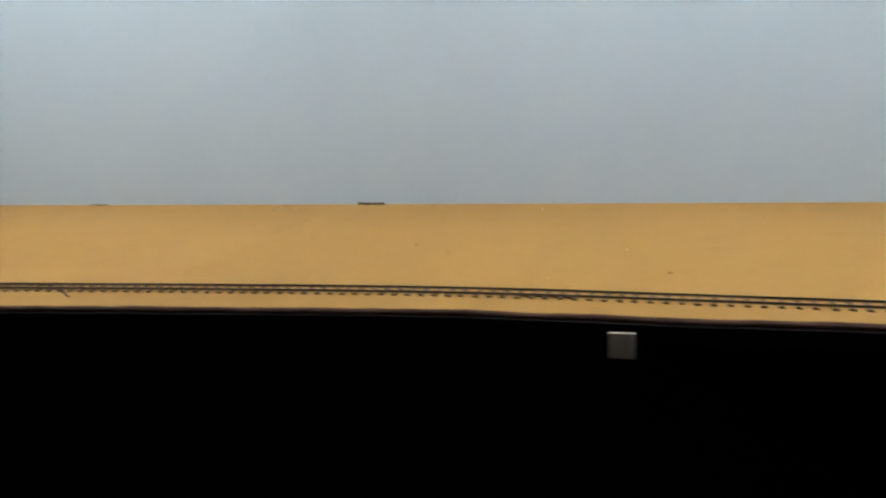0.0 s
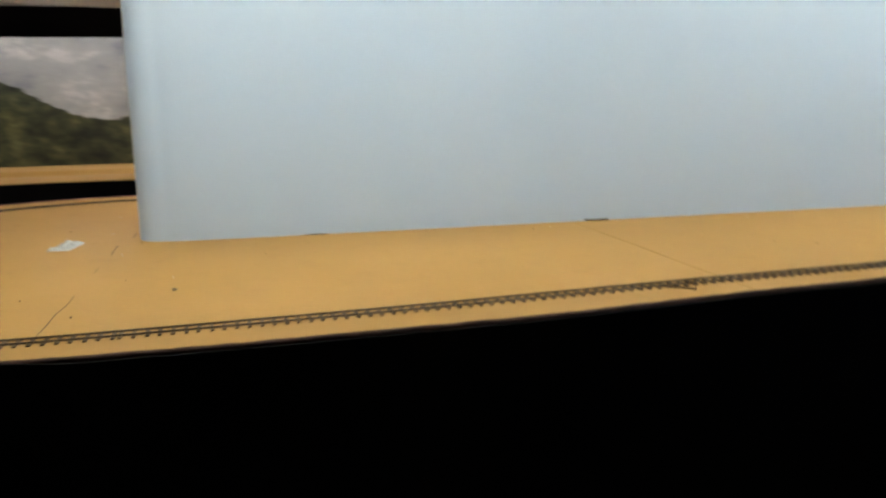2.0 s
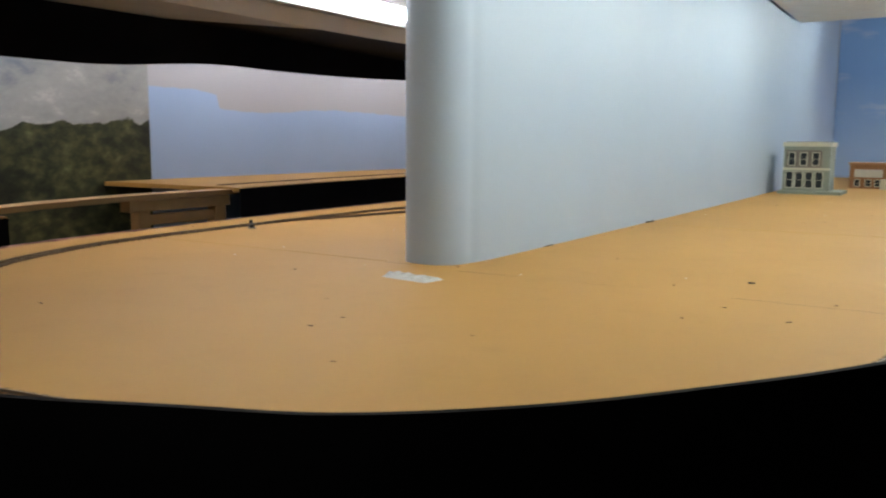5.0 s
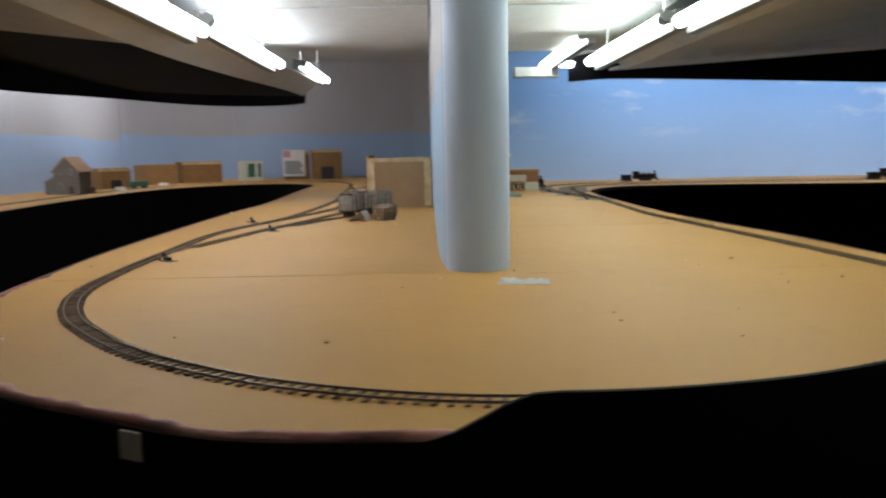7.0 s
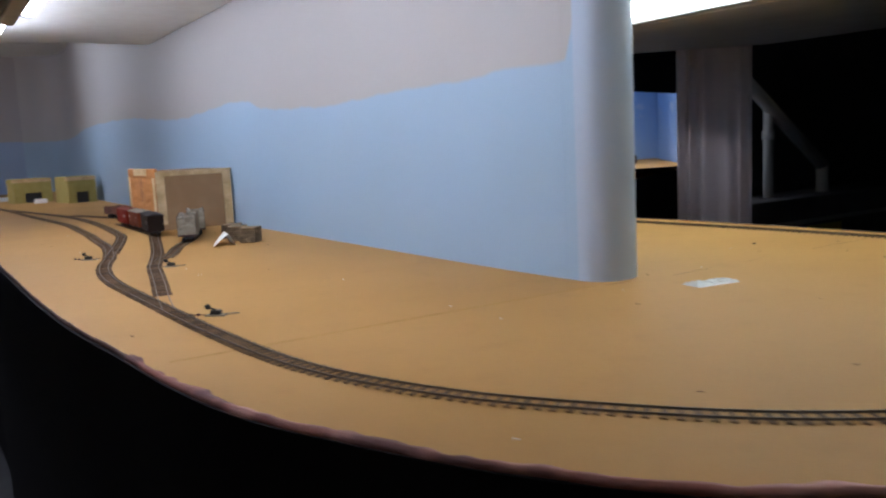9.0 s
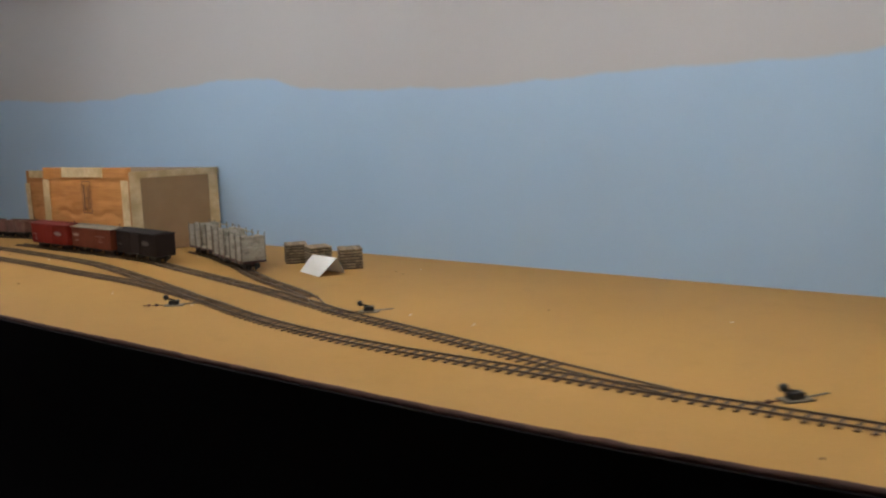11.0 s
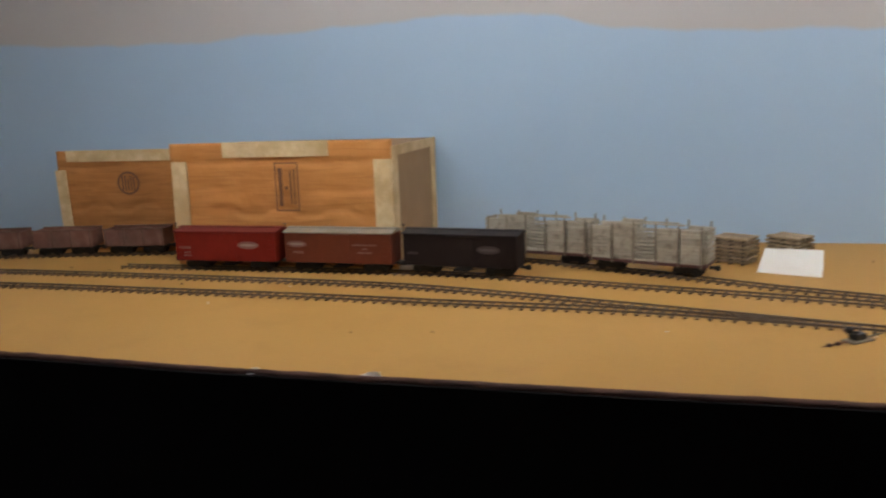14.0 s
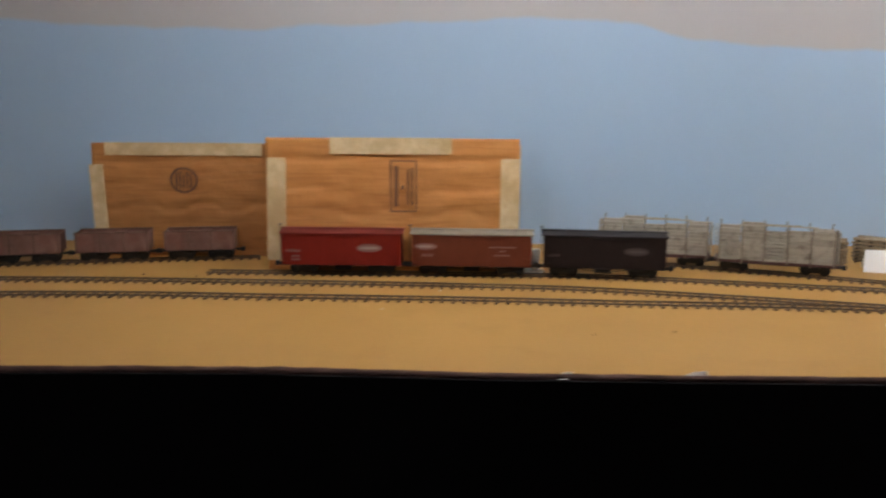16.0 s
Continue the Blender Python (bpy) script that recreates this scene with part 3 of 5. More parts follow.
rows = []
for k in range(31):
    y = -2.85 + k * 7.35 / 30
    xi = at_y(WLINE, min(max(y, 0.06), 4.23)) - 0.015
    xo = at_y(NWV, y) - 0.03 if y < 4.0 else -2.06 + (y - 4.0) * 0.8
    zi = rise_west(y) + 0.017
    rows.append([(xi + (xo - xi) * u / 4, y, zi + (1.80 - zi) * u / 4) for u in range(5)])
soffit("soffit_west", [r for r in rows if 0.0 < r[0][1] < 1.30])
soffit("soffit_west_3", [[(-0.70 - 1.19 * u / 4, y, 1.80) for u in range(5)] for y in (-2.85, -2.0, -1.2, -0.5, 0.08)], M_WHITE)
# flat black from y = 1 on, cream-grey before
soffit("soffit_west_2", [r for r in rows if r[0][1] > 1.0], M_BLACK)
rows = []
for k in range(31):
    y = -2.85 + k * 6.05 / 30
    xi = 0.766 if y < 2.0 else 0.766 + (y - 2.0) * 0.12
    xo = 3.15 if y < 1.7 else 3.15 - (y - 1.7) * 0.3
    r = []
    for u in range(9):
        x = xi + (xo - xi) * u / 8
        r.append((x, min(y, 3.40 - 0.13 * max(x - 1.2, 0) - 0.02), 1.702 + (x - 0.75) / 2.3 * 0.14 + max(0, (y - 2) / 1.2) * 0.08))
    rows.append(r)
soffit("soffit_east", rows)
bm = bmesh.new()
box(bm, 0.42, 0.68, 3.50, 3.60, 1.795, 1.850, bevel=0.003)
tagged(part("valance_bracket", bm, M_STRIP), "white board carrying a lamp end", "bracket", kind="structure")

M_CAP = mat("grey_metal_cap", (0.5, 0.5, 0.5), 0.35, metal=0.8)
M_CORD = mat("white_cable", (0.7, 0.7, 0.68), 0.5)


def lamp(x, y0, y1, z, side=0, warm=False):
    """A tube lying along y; side: towards which x its batten stands, 0 for one above it."""
    la = tagged(new("fluorescent_lamp"), "lit bare fluorescent tube on a white batten", "lamp", "fluorescent tubes over the railway")
    la.location = (x, (y0 + y1) / 2, z)
    h = (y1 - y0) / 2
    roof = (LOW if abs(x) < 1 and y1 < 2.7 else CEIL) - z
    bm = bmesh.new()
    rod(bm, (0, -h + 0.02, 0), (0, h - 0.02, 0), 0.019, 14)
    part("tube", bm, M_TUBE_WARM if warm else M_TUBE, la, "glowing white glass tube", soft=True)
    for s in (-1, 1):
        bm = bmesh.new()
        rod(bm, (0, s * (h - 0.02), 0), (0, s * h, 0), 0.0195, 14)
        part("end_cap", bm, M_CAP, la)
        bm = bmesh.new()
        if side:
            rod(bm, (0, s * (h + 0.001), 0.004), (0, s * (h + 0.014), 0.004), 0.017, 14)
            xa, xb = sorted((0.0, side * 0.03))
            box(bm, xa, xb, s * h + 0.002 * s - 0.006, s * h + 0.002 * s + 0.006, -0.014, 0.018, bevel=0.002)
        else:
            box(bm, -0.012, 0.012, s * h - 0.012, s * h + 0.012, -0.02, 0.07, bevel=0.003)
        part("socket", bm, M_BATTEN, la)
    bm = bmesh.new()
    if side:
        xa, xb = sorted((side * 0.026, side * 0.062))
        box(bm, xa, xb, -h - 0.012, h + 0.012, -0.034, 0.026, bevel=0.004)
    else:
        box(bm, -0.03, 0.03, -h - 0.01, h + 0.01, 0.065, 0.10, bevel=0.004)
    part("batten", bm, M_BATTEN, la)
    for s in (-0.7, 0.7):
        bm = bmesh.new()
        rod(bm, (side * 0.044, s * h, 0.024 if side else 0.10), (side * 0.044, s * h, roof), 0.004, 8)
        part("hanger", bm, M_CORD, la)
    return la


for x, y0, y1, z in ((-0.745, -0.25, 1.10, 1.725), (-0.757, 1.19, 2.43, 1.772), (-0.81, 3.50, 4.60, 1.893)):
    lamp(x, y0, y1, z, -1)
# the first, short tube is unseen, added to brighten the table's tip
for x, y0, y1, z in ((0.36, -0.98, -0.60, 1.70), (0.60, -0.35, 0.94, 1.706), (0.60, 1.06, 2.20, 1.735), (0.60, 2.36, 3.62, 1.868)):
    lamp(x, y0, y1, z, 1, warm=True)
for x, y0, y1 in ((-2.3, 1.6, 2.8), (-2.3, 2.9, 4.1), (-2.2, 4.4, 5.6), (-2.2, -2.25, -1.05), (-2.2, -0.9, 0.3), (-2.2, 0.42, 1.46)):
    lamp(x, y0, y1, 1.93)


def lamp_across(x0, x1, y, z):
    la = lamp(3, -(x1 - x0) / 2, (x1 - x0) / 2, z)
    la.location = ((x0 + x1) / 2, y, z)
    la.rotation_euler = (0, 0, math.pi / 2)


lamp_across(0.70, 1.90, 3.85, 1.90)
lamp_across(2.25, 3.45, 3.65, 1.90)
# unseen extra tubes behind the valances, added to brighten sky and end wall
lamp_across(1.45, 2.65, 3.45, 1.78)
lamp_across(2.75, 3.95, 3.3, 1.78)
lamp_across(-2.5, -1.7, 5.45, 1.97)


# ---- rolling stock ----
M_RED = mat("bright_red_car_paint", (0.20, 0.013, 0.005), 0.75, grain=(60, (0.165, 0.011, 0.004), 0.6), bump=0.05)
M_REDROOF = mat("red_roof_paint", (0.20, 0.022, 0.014), 0.75, grain=(40, (0.16, 0.018, 0.012), 0.5))
M_BROWN = mat("boxcar_brown_paint", (0.155, 0.036, 0.014), 0.75, grain=(60, (0.125, 0.029, 0.011), 0.6))
M_GREYROOF = mat("dusty_grey_roof", (0.30, 0.26, 0.20), 0.7, grain=(70, (0.22, 0.18, 0.13), 0.7))
M_BLKCAR = mat("black_car_paint", (0.016, 0.0075, 0.006), 0.75, grain=(60, (0.02, 0.012, 0.010), 0.6))
M_BLKROOF = mat("dark_grey_roof", (0.03, 0.026, 0.026), 0.7, grain=(70, (0.045, 0.038, 0.038), 0.6))
for m in (M_RED, M_BROWN, M_BLKCAR, M_BLKROOF):
    m.node_tree.nodes["Principled BSDF"].inputs["Specular IOR Level"].default_value = 0.25
M_UNDER = mat("black_underframe", (0.010, 0.009, 0.008), 0.6, grain=(90, (0.02, 0.017, 0.015), 0.6))
M_WHEEL = mat("dark_wheel_steel", (0.03, 0.025, 0.022), 0.4, metal=0.5)
M_LETTER = mat("faded_white_lettering", (0.38, 0.29, 0.25), 0.6)
M_EMBLEM = mat("pale_emblem", (0.24, 0.12, 0.10), 0.6)
M_EMBLEM2 = mat("grey_emblem", (0.060, 0.043, 0.040), 0.7)
M_LETTER2 = mat("grey_lettering", (0.10, 0.085, 0.08), 0.7)
M_GREYWOOD = mat("weathered_grey_planks", (0.37, 0.33, 0.265), 0.85, grain=(45, (0.42, 0.385, 0.31), 0.8), stains=(120, (0.17, 0.145, 0.11), 0.7, 6, 0.5, 0.7), bump=0.4, bump_scale=600, spread=0.14)
M_DECKRED = mat("dark_oxide_deck", (0.085, 0.03, 0.025), 0.65, grain=(80, (0.06, 0.022, 0.02), 0.7))
M_STAKE = mat("dark_stake_wood", (0.075, 0.055, 0.04), 0.8, grain=(90, (0.12, 0.09, 0.06), 0.7))
M_ORE = mat("rusty_mauve_hopper_paint", (0.185, 0.082, 0.060), 0.85, grain=(50, (0.27, 0.15, 0.115), 0.8), stains=(22, (0.09, 0.048, 0.036), 0.8, 6), bump=0.2)
M_BLACKBIT = mat("black_plastic", (0.012, 0.011, 0.011), 0.45)
M_CARD = mat("white_card", (0.82, 0.80, 0.76), 0.7, grain=(30, (0.78, 0.75, 0.70), 0.5))


def truck(parent, x, low=0.0, wheel=0.0075):
    tr = new("truck")
    tr.parent = parent
    tr.location = (x, 0, 0)
    bm = bmesh.new()
    for s in (-1, 1):
        box(bm, -0.020, 0.020, s * 0.0125 - 0.0015, s * 0.0125 + 0.0015, 0.004, 0.011, bevel=0.001)
        for dx in (-0.013, 0.013):
            box(bm, dx - 0.003, dx + 0.003, s * 0.0128 - 0.002, s * 0.0128 + 0.002, 0.003, 0.010)
    box(bm, -0.004, 0.004, -0.014, 0.014, 0.007, 0.013)
    me = mesh_of(bm, "side_frame")
    me.materials.append(M_UNDER)
    sf = new("side_frame", me)
    sf.parent = tr
    for dx in (-0.013, 0.013):
        bm = bmesh.new()
        for s in (-1, 1):
            rod(bm, (dx, s * 0.0083 - 0.0012, wheel), (dx, s * 0.0083 + 0.0012, wheel), wheel, 14)
            rod(bm, (dx, s * 0.0070, wheel), (dx, s * 0.0064, wheel), wheel + 0.0009, 14)
        rod(bm, (dx, -0.012, wheel), (dx, 0.012, wheel), 0.0012, 8)
        part("wheelset", bm, M_WHEEL, tr)
    return tr


def coupler(parent, x, s):
    bm = bmesh.new()
    box(bm, min(x, x + s * 0.009), max(x, x + s * 0.009), -0.0025, 0.0025, 0.011, 0.015)
    box(bm, min(x + s * 0.008, x + s * 0.014), max(x + s * 0.008, x + s * 0.014), -0.0042, 0.0032, 0.0095, 0.0165, bevel=0.0008)
    part("coupler", bm, M_UNDER, parent)


def lettering(parent, L, W, sets, pair):
    """Plain bars and ovals on the sides."""
    for side in (-1, 1):
        for kind, u, z, w, h in sets:
            bm = bmesh.new()
            y = side * (W / 2 + 0.0008)
            if kind == "oval":
                ring = [bm.verts.new((u + w / 2 * math.cos(a), y, z + h / 2 * math.sin(a))) for a in [k * math.pi / 12 for k in range(24)]]
                bm.faces.new(ring)
                inner = [bm.verts.new((u + w * 0.36 * math.cos(a), y + side * 0.0003, z + h * 0.16 * math.sin(a))) for a in [k * math.pi / 8 for k in range(16)]]
                bm.faces.new(inner).material_index = 1
            else:
                n = max(1, round(w / 0.0042))
                for k in range(n):
                    x0 = u - w / 2 + k * w / n
                    vs = [bm.verts.new(v) for v in ((x0, y, z - h / 2), (x0 + w / n * 0.72, y, z - h / 2), (x0 + w / n * 0.72, y, z + h / 2), (x0, y, z + h / 2))]
                    bm.faces.new(vs)
            part("emblem" if kind == "oval" else "lettering", bm, pair, parent, "faded white marking")


def boxcar(name, label, body_m, roof_m, marks):
    L, W, H0, H1 = 0.178, 0.046, 0.0150, 0.0615
    car = tagged(new(name), label, "boxcar", "boxcars on the siding")
    bm = bmesh.new()
    nb = 44
    side = []
    for k in range(nb):
        xa, xb = -L / 2 + k * L / nb, -L / 2 + (k + 1) * L / nb
        side += [(xa + 0.0003, 0.0004), (xb - 0.0007, 0.0004), (xb - 0.0006, 0.0), (xb + 0.0002, 0.0)]
    side = side[:-2]
    slab(bm, [(x, -W / 2 - d) for x, d in side] + [(x, W / 2 + d) for x, d in side[::-1]], H0, H1)
    part("body", bm, body_m, car)
    bm = bmesh.new()
    e = 0.0022
    prof = [(-W / 2 - e, H1), (W / 2 + e, H1), (W / 2 + e, H1 + 0.0018), (W / 4, H1 + 0.0038), (0, H1 + 0.0048), (-W / 4, H1 + 0.0038), (-W / 2 - e, H1 + 0.0018)]
    sweep(bm, [(-L / 2 - e, 0, 0), (L / 2 + e, 0, 0)], [(-a, b) for a, b in prof])
    part("roof", bm, roof_m, car, "low-pitched roof")
    bm = bmesh.new()
    for k in (-1, 0, 1):
        box(bm, -L / 2 - 0.004, L / 2 + 0.004, k * 0.0042 - 0.0018, k * 0.0042 + 0.0018, H1 + 0.0052, H1 + 0.0062)
    part("roofwalk", bm, roof_m, car)
    for s in (-1, 1):
        bm = bmesh.new()
        y = s * (W / 2)
        box(bm, -0.021, 0.021, y - 0.0004, y + s * 0.0016, H0 + 0.001, H1 - 0.002) if s > 0 else box(bm, -0.021, 0.021, y - 0.0016, y + 0.0004, H0 + 0.001, H1 - 0.002)
        part("door", bm, body_m, car)
        bm = bmesh.new()
        rod(bm, (-0.045, s * (W / 2 + 0.002), H1 - 0.003), (0.022, s * (W / 2 + 0.002), H1 - 0.003), 0.0008, 6)
        part("door_rail", bm, body_m, car)
        for u in (-L / 2 + 0.006, L / 2 - 0.012):
            bm = bmesh.new()
            for k in range(5):
                box(bm, u, u + 0.007, s * (W / 2 + 0.0012) - 0.0005, s * (W / 2 + 0.0012) + 0.0005, H0 + 0.004 + k * 0.0075, H0 + 0.005 + k * 0.0075)
            part("ladder", bm, body_m, car)
    bm = bmesh.new()
    box(bm, -L / 2 + 0.003, L / 2 - 0.003, -0.006, 0.006, 0.011, H0)
    box(bm, -L / 2, L / 2, -W / 2 + 0.002, W / 2 - 0.002, 0.0135, H0)
    for s in (-1, 1):
        rod(bm, (-0.045, s * 0.012, 0.0125), (0.0, s * 0.012, 0.0065), 0.0006, 6)
        rod(bm, (0.045, s * 0.012, 0.0125), (0.0, s * 0.012, 0.0065), 0.0006, 6)
    box(bm, -0.012, 0.012, -0.015, 0.015, 0.006, 0.0085)
    part("underframe", bm, M_UNDER, car)
    bm = bmesh.new()
    rod(bm, (L / 2 + 0.003, 0.012, 0.02), (L / 2 + 0.003, 0.012, H1 + 0.012), 0.0006, 6)
    rod(bm, (L / 2 + 0.003, 0.012, H1 + 0.012), (L / 2 + 0.003, 0.012, H1 + 0.0128), 0.003, 10)
    part("brake_wheel", bm, M_UNDER, car)
    for s in (-1, 1):
        truck(car, s * 0.058)
        coupler(car, s * L / 2, s)
    lettering(car, L, W, marks, [M_EMBLEM2, M_LETTER2] if body_m is M_BLKCAR else [M_EMBLEM, M_LETTER])
    return car


RT = T + 0.0042          # rail top


def put(ob, x, y, heading, z=RT):
    """heading: degrees from the y axis, turning left."""
    ob.matrix_basis = pose(x, y, z, 0, 0, 90 + heading)
    return ob


# the visible side faces the aisle; local x runs along +y
put(boxcar("boxcar", "bright red model boxcar with a pale oval emblem", M_RED, M_REDROOF, (("oval", -0.042, 0.041, 0.038, 0.012), ("bar", 0.072, 0.036, 0.022, 0.004), ("bar", 0.068, 0.028, 0.012, 0.0028), ("bar", 0.068, 0.023, 0.014, 0.0028))), -0.3735, 2.093, -1.0)
put(boxcar("boxcar", "brown model boxcar with a dusty grey roof", M_BROWN, M_GREYROOF, (("oval", 0.068, 0.044, 0.034, 0.010), ("bar", 0.066, 0.031, 0.018, 0.004), ("bar", -0.045, 0.044, 0.040, 0.0026), ("bar", -0.045, 0.038, 0.010, 0.0026), ("bar", -0.045, 0.032, 0.024, 0.0026))), -0.3765, 1.899, -2.5)
put(boxcar("boxcar", "black model boxcar with a pale oval emblem", M_BLKCAR, M_BLKROOF, (("oval", -0.046, 0.041, 0.036, 0.012), ("bar", 0.074, 0.033, 0.018, 0.004), ("bar", 0.006, 0.0145, 0.022, 0.002))), -0.3855, 1.703, -6.5)


M_STAKE2 = mat("grey_stake_wood", (0.20, 0.165, 0.12), 0.85, grain=(90, (0.27, 0.225, 0.17), 0.7), spread=0.2)


def stake_car():
    L, W = 0.174, 0.046
    car = tagged(new("stake_car"), "flatcar walled with weathered grey planks and stakes", "flatcar", "stake cars on the siding")
    bm = bmesh.new()
    box(bm, -L / 2, L / 2, -W / 2 - 0.001, W / 2 + 0.001, 0.0155, 0.0195, bevel=0.0006)
    box(bm, -L / 2 + 0.004, L / 2 - 0.004, -0.006, 0.006, 0.011, 0.0155)
    part("deck", bm, M_DECKRED, car, "dark red deck")
    rng = random.Random(5)
    for s in (-1, 1):
        n = 6
        for k in range(n):
            x = -L / 2 + 0.006 + k * (L - 0.012) / (n - 1)
            bm = bmesh.new()
            box(bm, x - 0.0010, x + 0.0010, s * (W / 2 + 0.0016) - 0.0010, s * (W / 2 + 0.0016) + 0.0010, 0.014, 0.0745 + rng.uniform(-0.002, 0.002))
            part("stake", bm, M_STAKE2, car)
        bay = (L - 0.006) / 5
        for k in range(5):
            xa = -L / 2 + 0.003 + k * bay
            rows, thick = (8, 0.0034) if k == 2 else (8, 0.0050) if k == 1 else (9, 0.0050)
            if k == 3 or (s > 0 and k == 1):
                rows += 1
            for r in range(rows):
                bm = bmesh.new()
                z = 0.0195 + r * 0.0054
                y = s * (W / 2 - 0.0045 - (0.003 if k == 2 and r > 0 else 0)) + rng.uniform(-0.0007, 0.0007)
                dx = rng.uniform(-0.0008, 0.0008)
                box(bm, xa + 0.0012 + dx, xa + bay - 0.0012 + dx, y - 0.0045, y + 0.0045, z, z + thick, bevel=0.0003)
                part("plank", bm, M_GREYWOOD, car)
        bm = bmesh.new()
        box(bm, -L / 2 + 0.030, L / 2 - 0.034, s * (W / 2 - 0.0028) - 0.001, s * (W / 2 - 0.0028) + 0.001, 0.0730, 0.0750) if s > 0 else box(bm, -L / 2 + 0.05, L / 2 - 0.06, s * (W / 2 - 0.0028) - 0.001, s * (W / 2 - 0.0028) + 0.001, 0.0690, 0.0710)
        part("side_rail", bm, M_GREYWOOD, car)
        for k in range(7):
            bm = bmesh.new()
            z = 0.021 + k * 0.007
            box(bm, s * L / 2 - 0.001, s * L / 2 + 0.001, -W / 2 + 0.002, W / 2 - 0.002, z, z + 0.0052, bevel=0.0003)
            part("end_slat", bm, M_GREYWOOD, car)
        truck(car, s * 0.058)
        coupler(car, s * L / 2, s)
    bm = bmesh.new()
    box(bm, -L / 2 + 0.006, L / 2 - 0.006, -0.012, 0.012, 0.0195, 0.042)
    part("lumber_load", bm, M_GREYWOOD, car)
    return car


put(stake_car(), -0.3485, 1.432, -19)
put(stake_car(), -0.2795, 1.600, -15)


M_ORERIB = mat("dusty_brown_ribs", (0.125, 0.062, 0.042), 0.85, grain=(70, (0.19, 0.11, 0.08), 0.8))


def ore_car():
    L, W = 0.110, 0.044
    car = tagged(new("ore_car"), "rusty mauve open ore car, worn and dusty", "ore car", "ore cars by the cardboard boxes")
    bm = bmesh.new()
    H0, H1 = 0.0165, 0.046
    for s in (-1, 1):
        box(bm, -L / 2, L / 2, s * W / 2 - 0.001, s * W / 2 + 0.001, H0, H1)
        box(bm, s * L / 2 - 0.001, s * L / 2 + 0.001, -W / 2, W / 2, H0, H1)
    box(bm, -L / 2, L / 2, -W / 2, W / 2, H0 - 0.001, H0 + 0.003)
    box(bm, -L / 2 + 0.002, L / 2 - 0.002, -W / 2 + 0.002, W / 2 - 0.002, H0, H1 - 0.006)
    part("body", bm, M_ORE, car)
    for s in (-1, 1):
        for k in range(4):
            x = -L / 2 + 0.002 + k * (L - 0.004) / 3
            bm = bmesh.new()
            box(bm, x - 0.0012, x + 0.0012, s * (W / 2 + 0.0016) - 0.0012, s * (W / 2 + 0.0016) + 0.0012, H0, H1)
            part("rib", bm, M_ORERIB, car)
        bm = bmesh.new()
        box(bm, -L / 2 - 0.001, L / 2 + 0.001, s * W / 2 - 0.002, s * W / 2 + 0.002, H1, H1 + 0.0022)
        part("top_rim", bm, M_ORERIB, car)
        truck(car, s * 0.031)
        coupler(car, s * L / 2, s)
    bm = bmesh.new()
    box(bm, -L / 2 + 0.002, L / 2 - 0.002, -0.006, 0.006, 0.010, H0)
    part("underframe", bm, M_UNDER, car)
    return car


ore = put(ore_car(), -0.2635, 2.340, 10)
copy_thing(ore, pose(-0.2875, 2.473, RT, 0, 0, 90 + 11))
copy_thing(ore, pose(-0.3165, 2.604, RT, 0, 0, 90 + 14))


# ---- cardboard boxes on the peninsula ----
def carton_material(name, a, b, c):
    m = mat(name, a, 0.75, grain=(18, b, 0.7), bump=0.25, bump_scale=120)
    nt = m.node_tree
    bs = nt.nodes["Principled BSDF"]
    co = nt.nodes.new("ShaderNodeTexCoord")
    mp = nt.nodes.new("ShaderNodeMapping")
    mp.inputs["Scale"].default_value = (4, 4, 62)
    nt.links.new(co.outputs["Object"], mp.inputs["Vector"])
    n = nt.nodes.new("ShaderNodeTexNoise")
    n.inputs["Scale"].default_value, n.inputs["Detail"].default_value, n.inputs["Distortion"].default_value = 2.2, 6, 1.2
    nt.links.new(mp.outputs[0], n.inputs["Vector"])
    r = nt.nodes.new("ShaderNodeMapRange")
    r.inputs["From Min"].default_value, r.inputs["From Max"].default_value, r.inputs["To Max"].default_value = 0.46, 0.70, 0.6
    nt.links.new(n.outputs["Fac"], r.inputs["Value"])
    x = nt.nodes.new("ShaderNodeMixRGB")
    nt.links.new(r.outputs["Result"], x.inputs["Fac"])
    old = bs.inputs["Base Color"].links[0].from_socket
    nt.links.new(old, x.inputs["Color1"])
    x.inputs["Color2"].default_value = (*c, 1)
    nt.links.new(x.outputs[0], bs.inputs["Base Color"])
    return m


M_CARTON = carton_material("brown_cardboard", (0.54, 0.225, 0.058), (0.60, 0.268, 0.078), (0.42, 0.158, 0.038))
M_CARTON2 = carton_material("darker_brown_cardboard", (0.44, 0.180, 0.047), (0.50, 0.220, 0.062), (0.29, 0.108, 0.027))
M_SIDE = mat("plain_kraft_board", (0.34, 0.21, 0.105), 0.8, grain=(25, (0.38, 0.24, 0.125), 0.6))
M_TAPE = mat("masking_tape", (0.66, 0.485, 0.26), 0.7, grain=(70, (0.76, 0.60, 0.36), 0.8), stains=(22, (0.47, 0.32, 0.15), 0.75), bump=0.35, bump_scale=160)
M_STAMP = mat("brown_printing_ink", (0.19, 0.085, 0.04), 0.7, grain=(90, (0.2, 0.09, 0.04), 0.8))


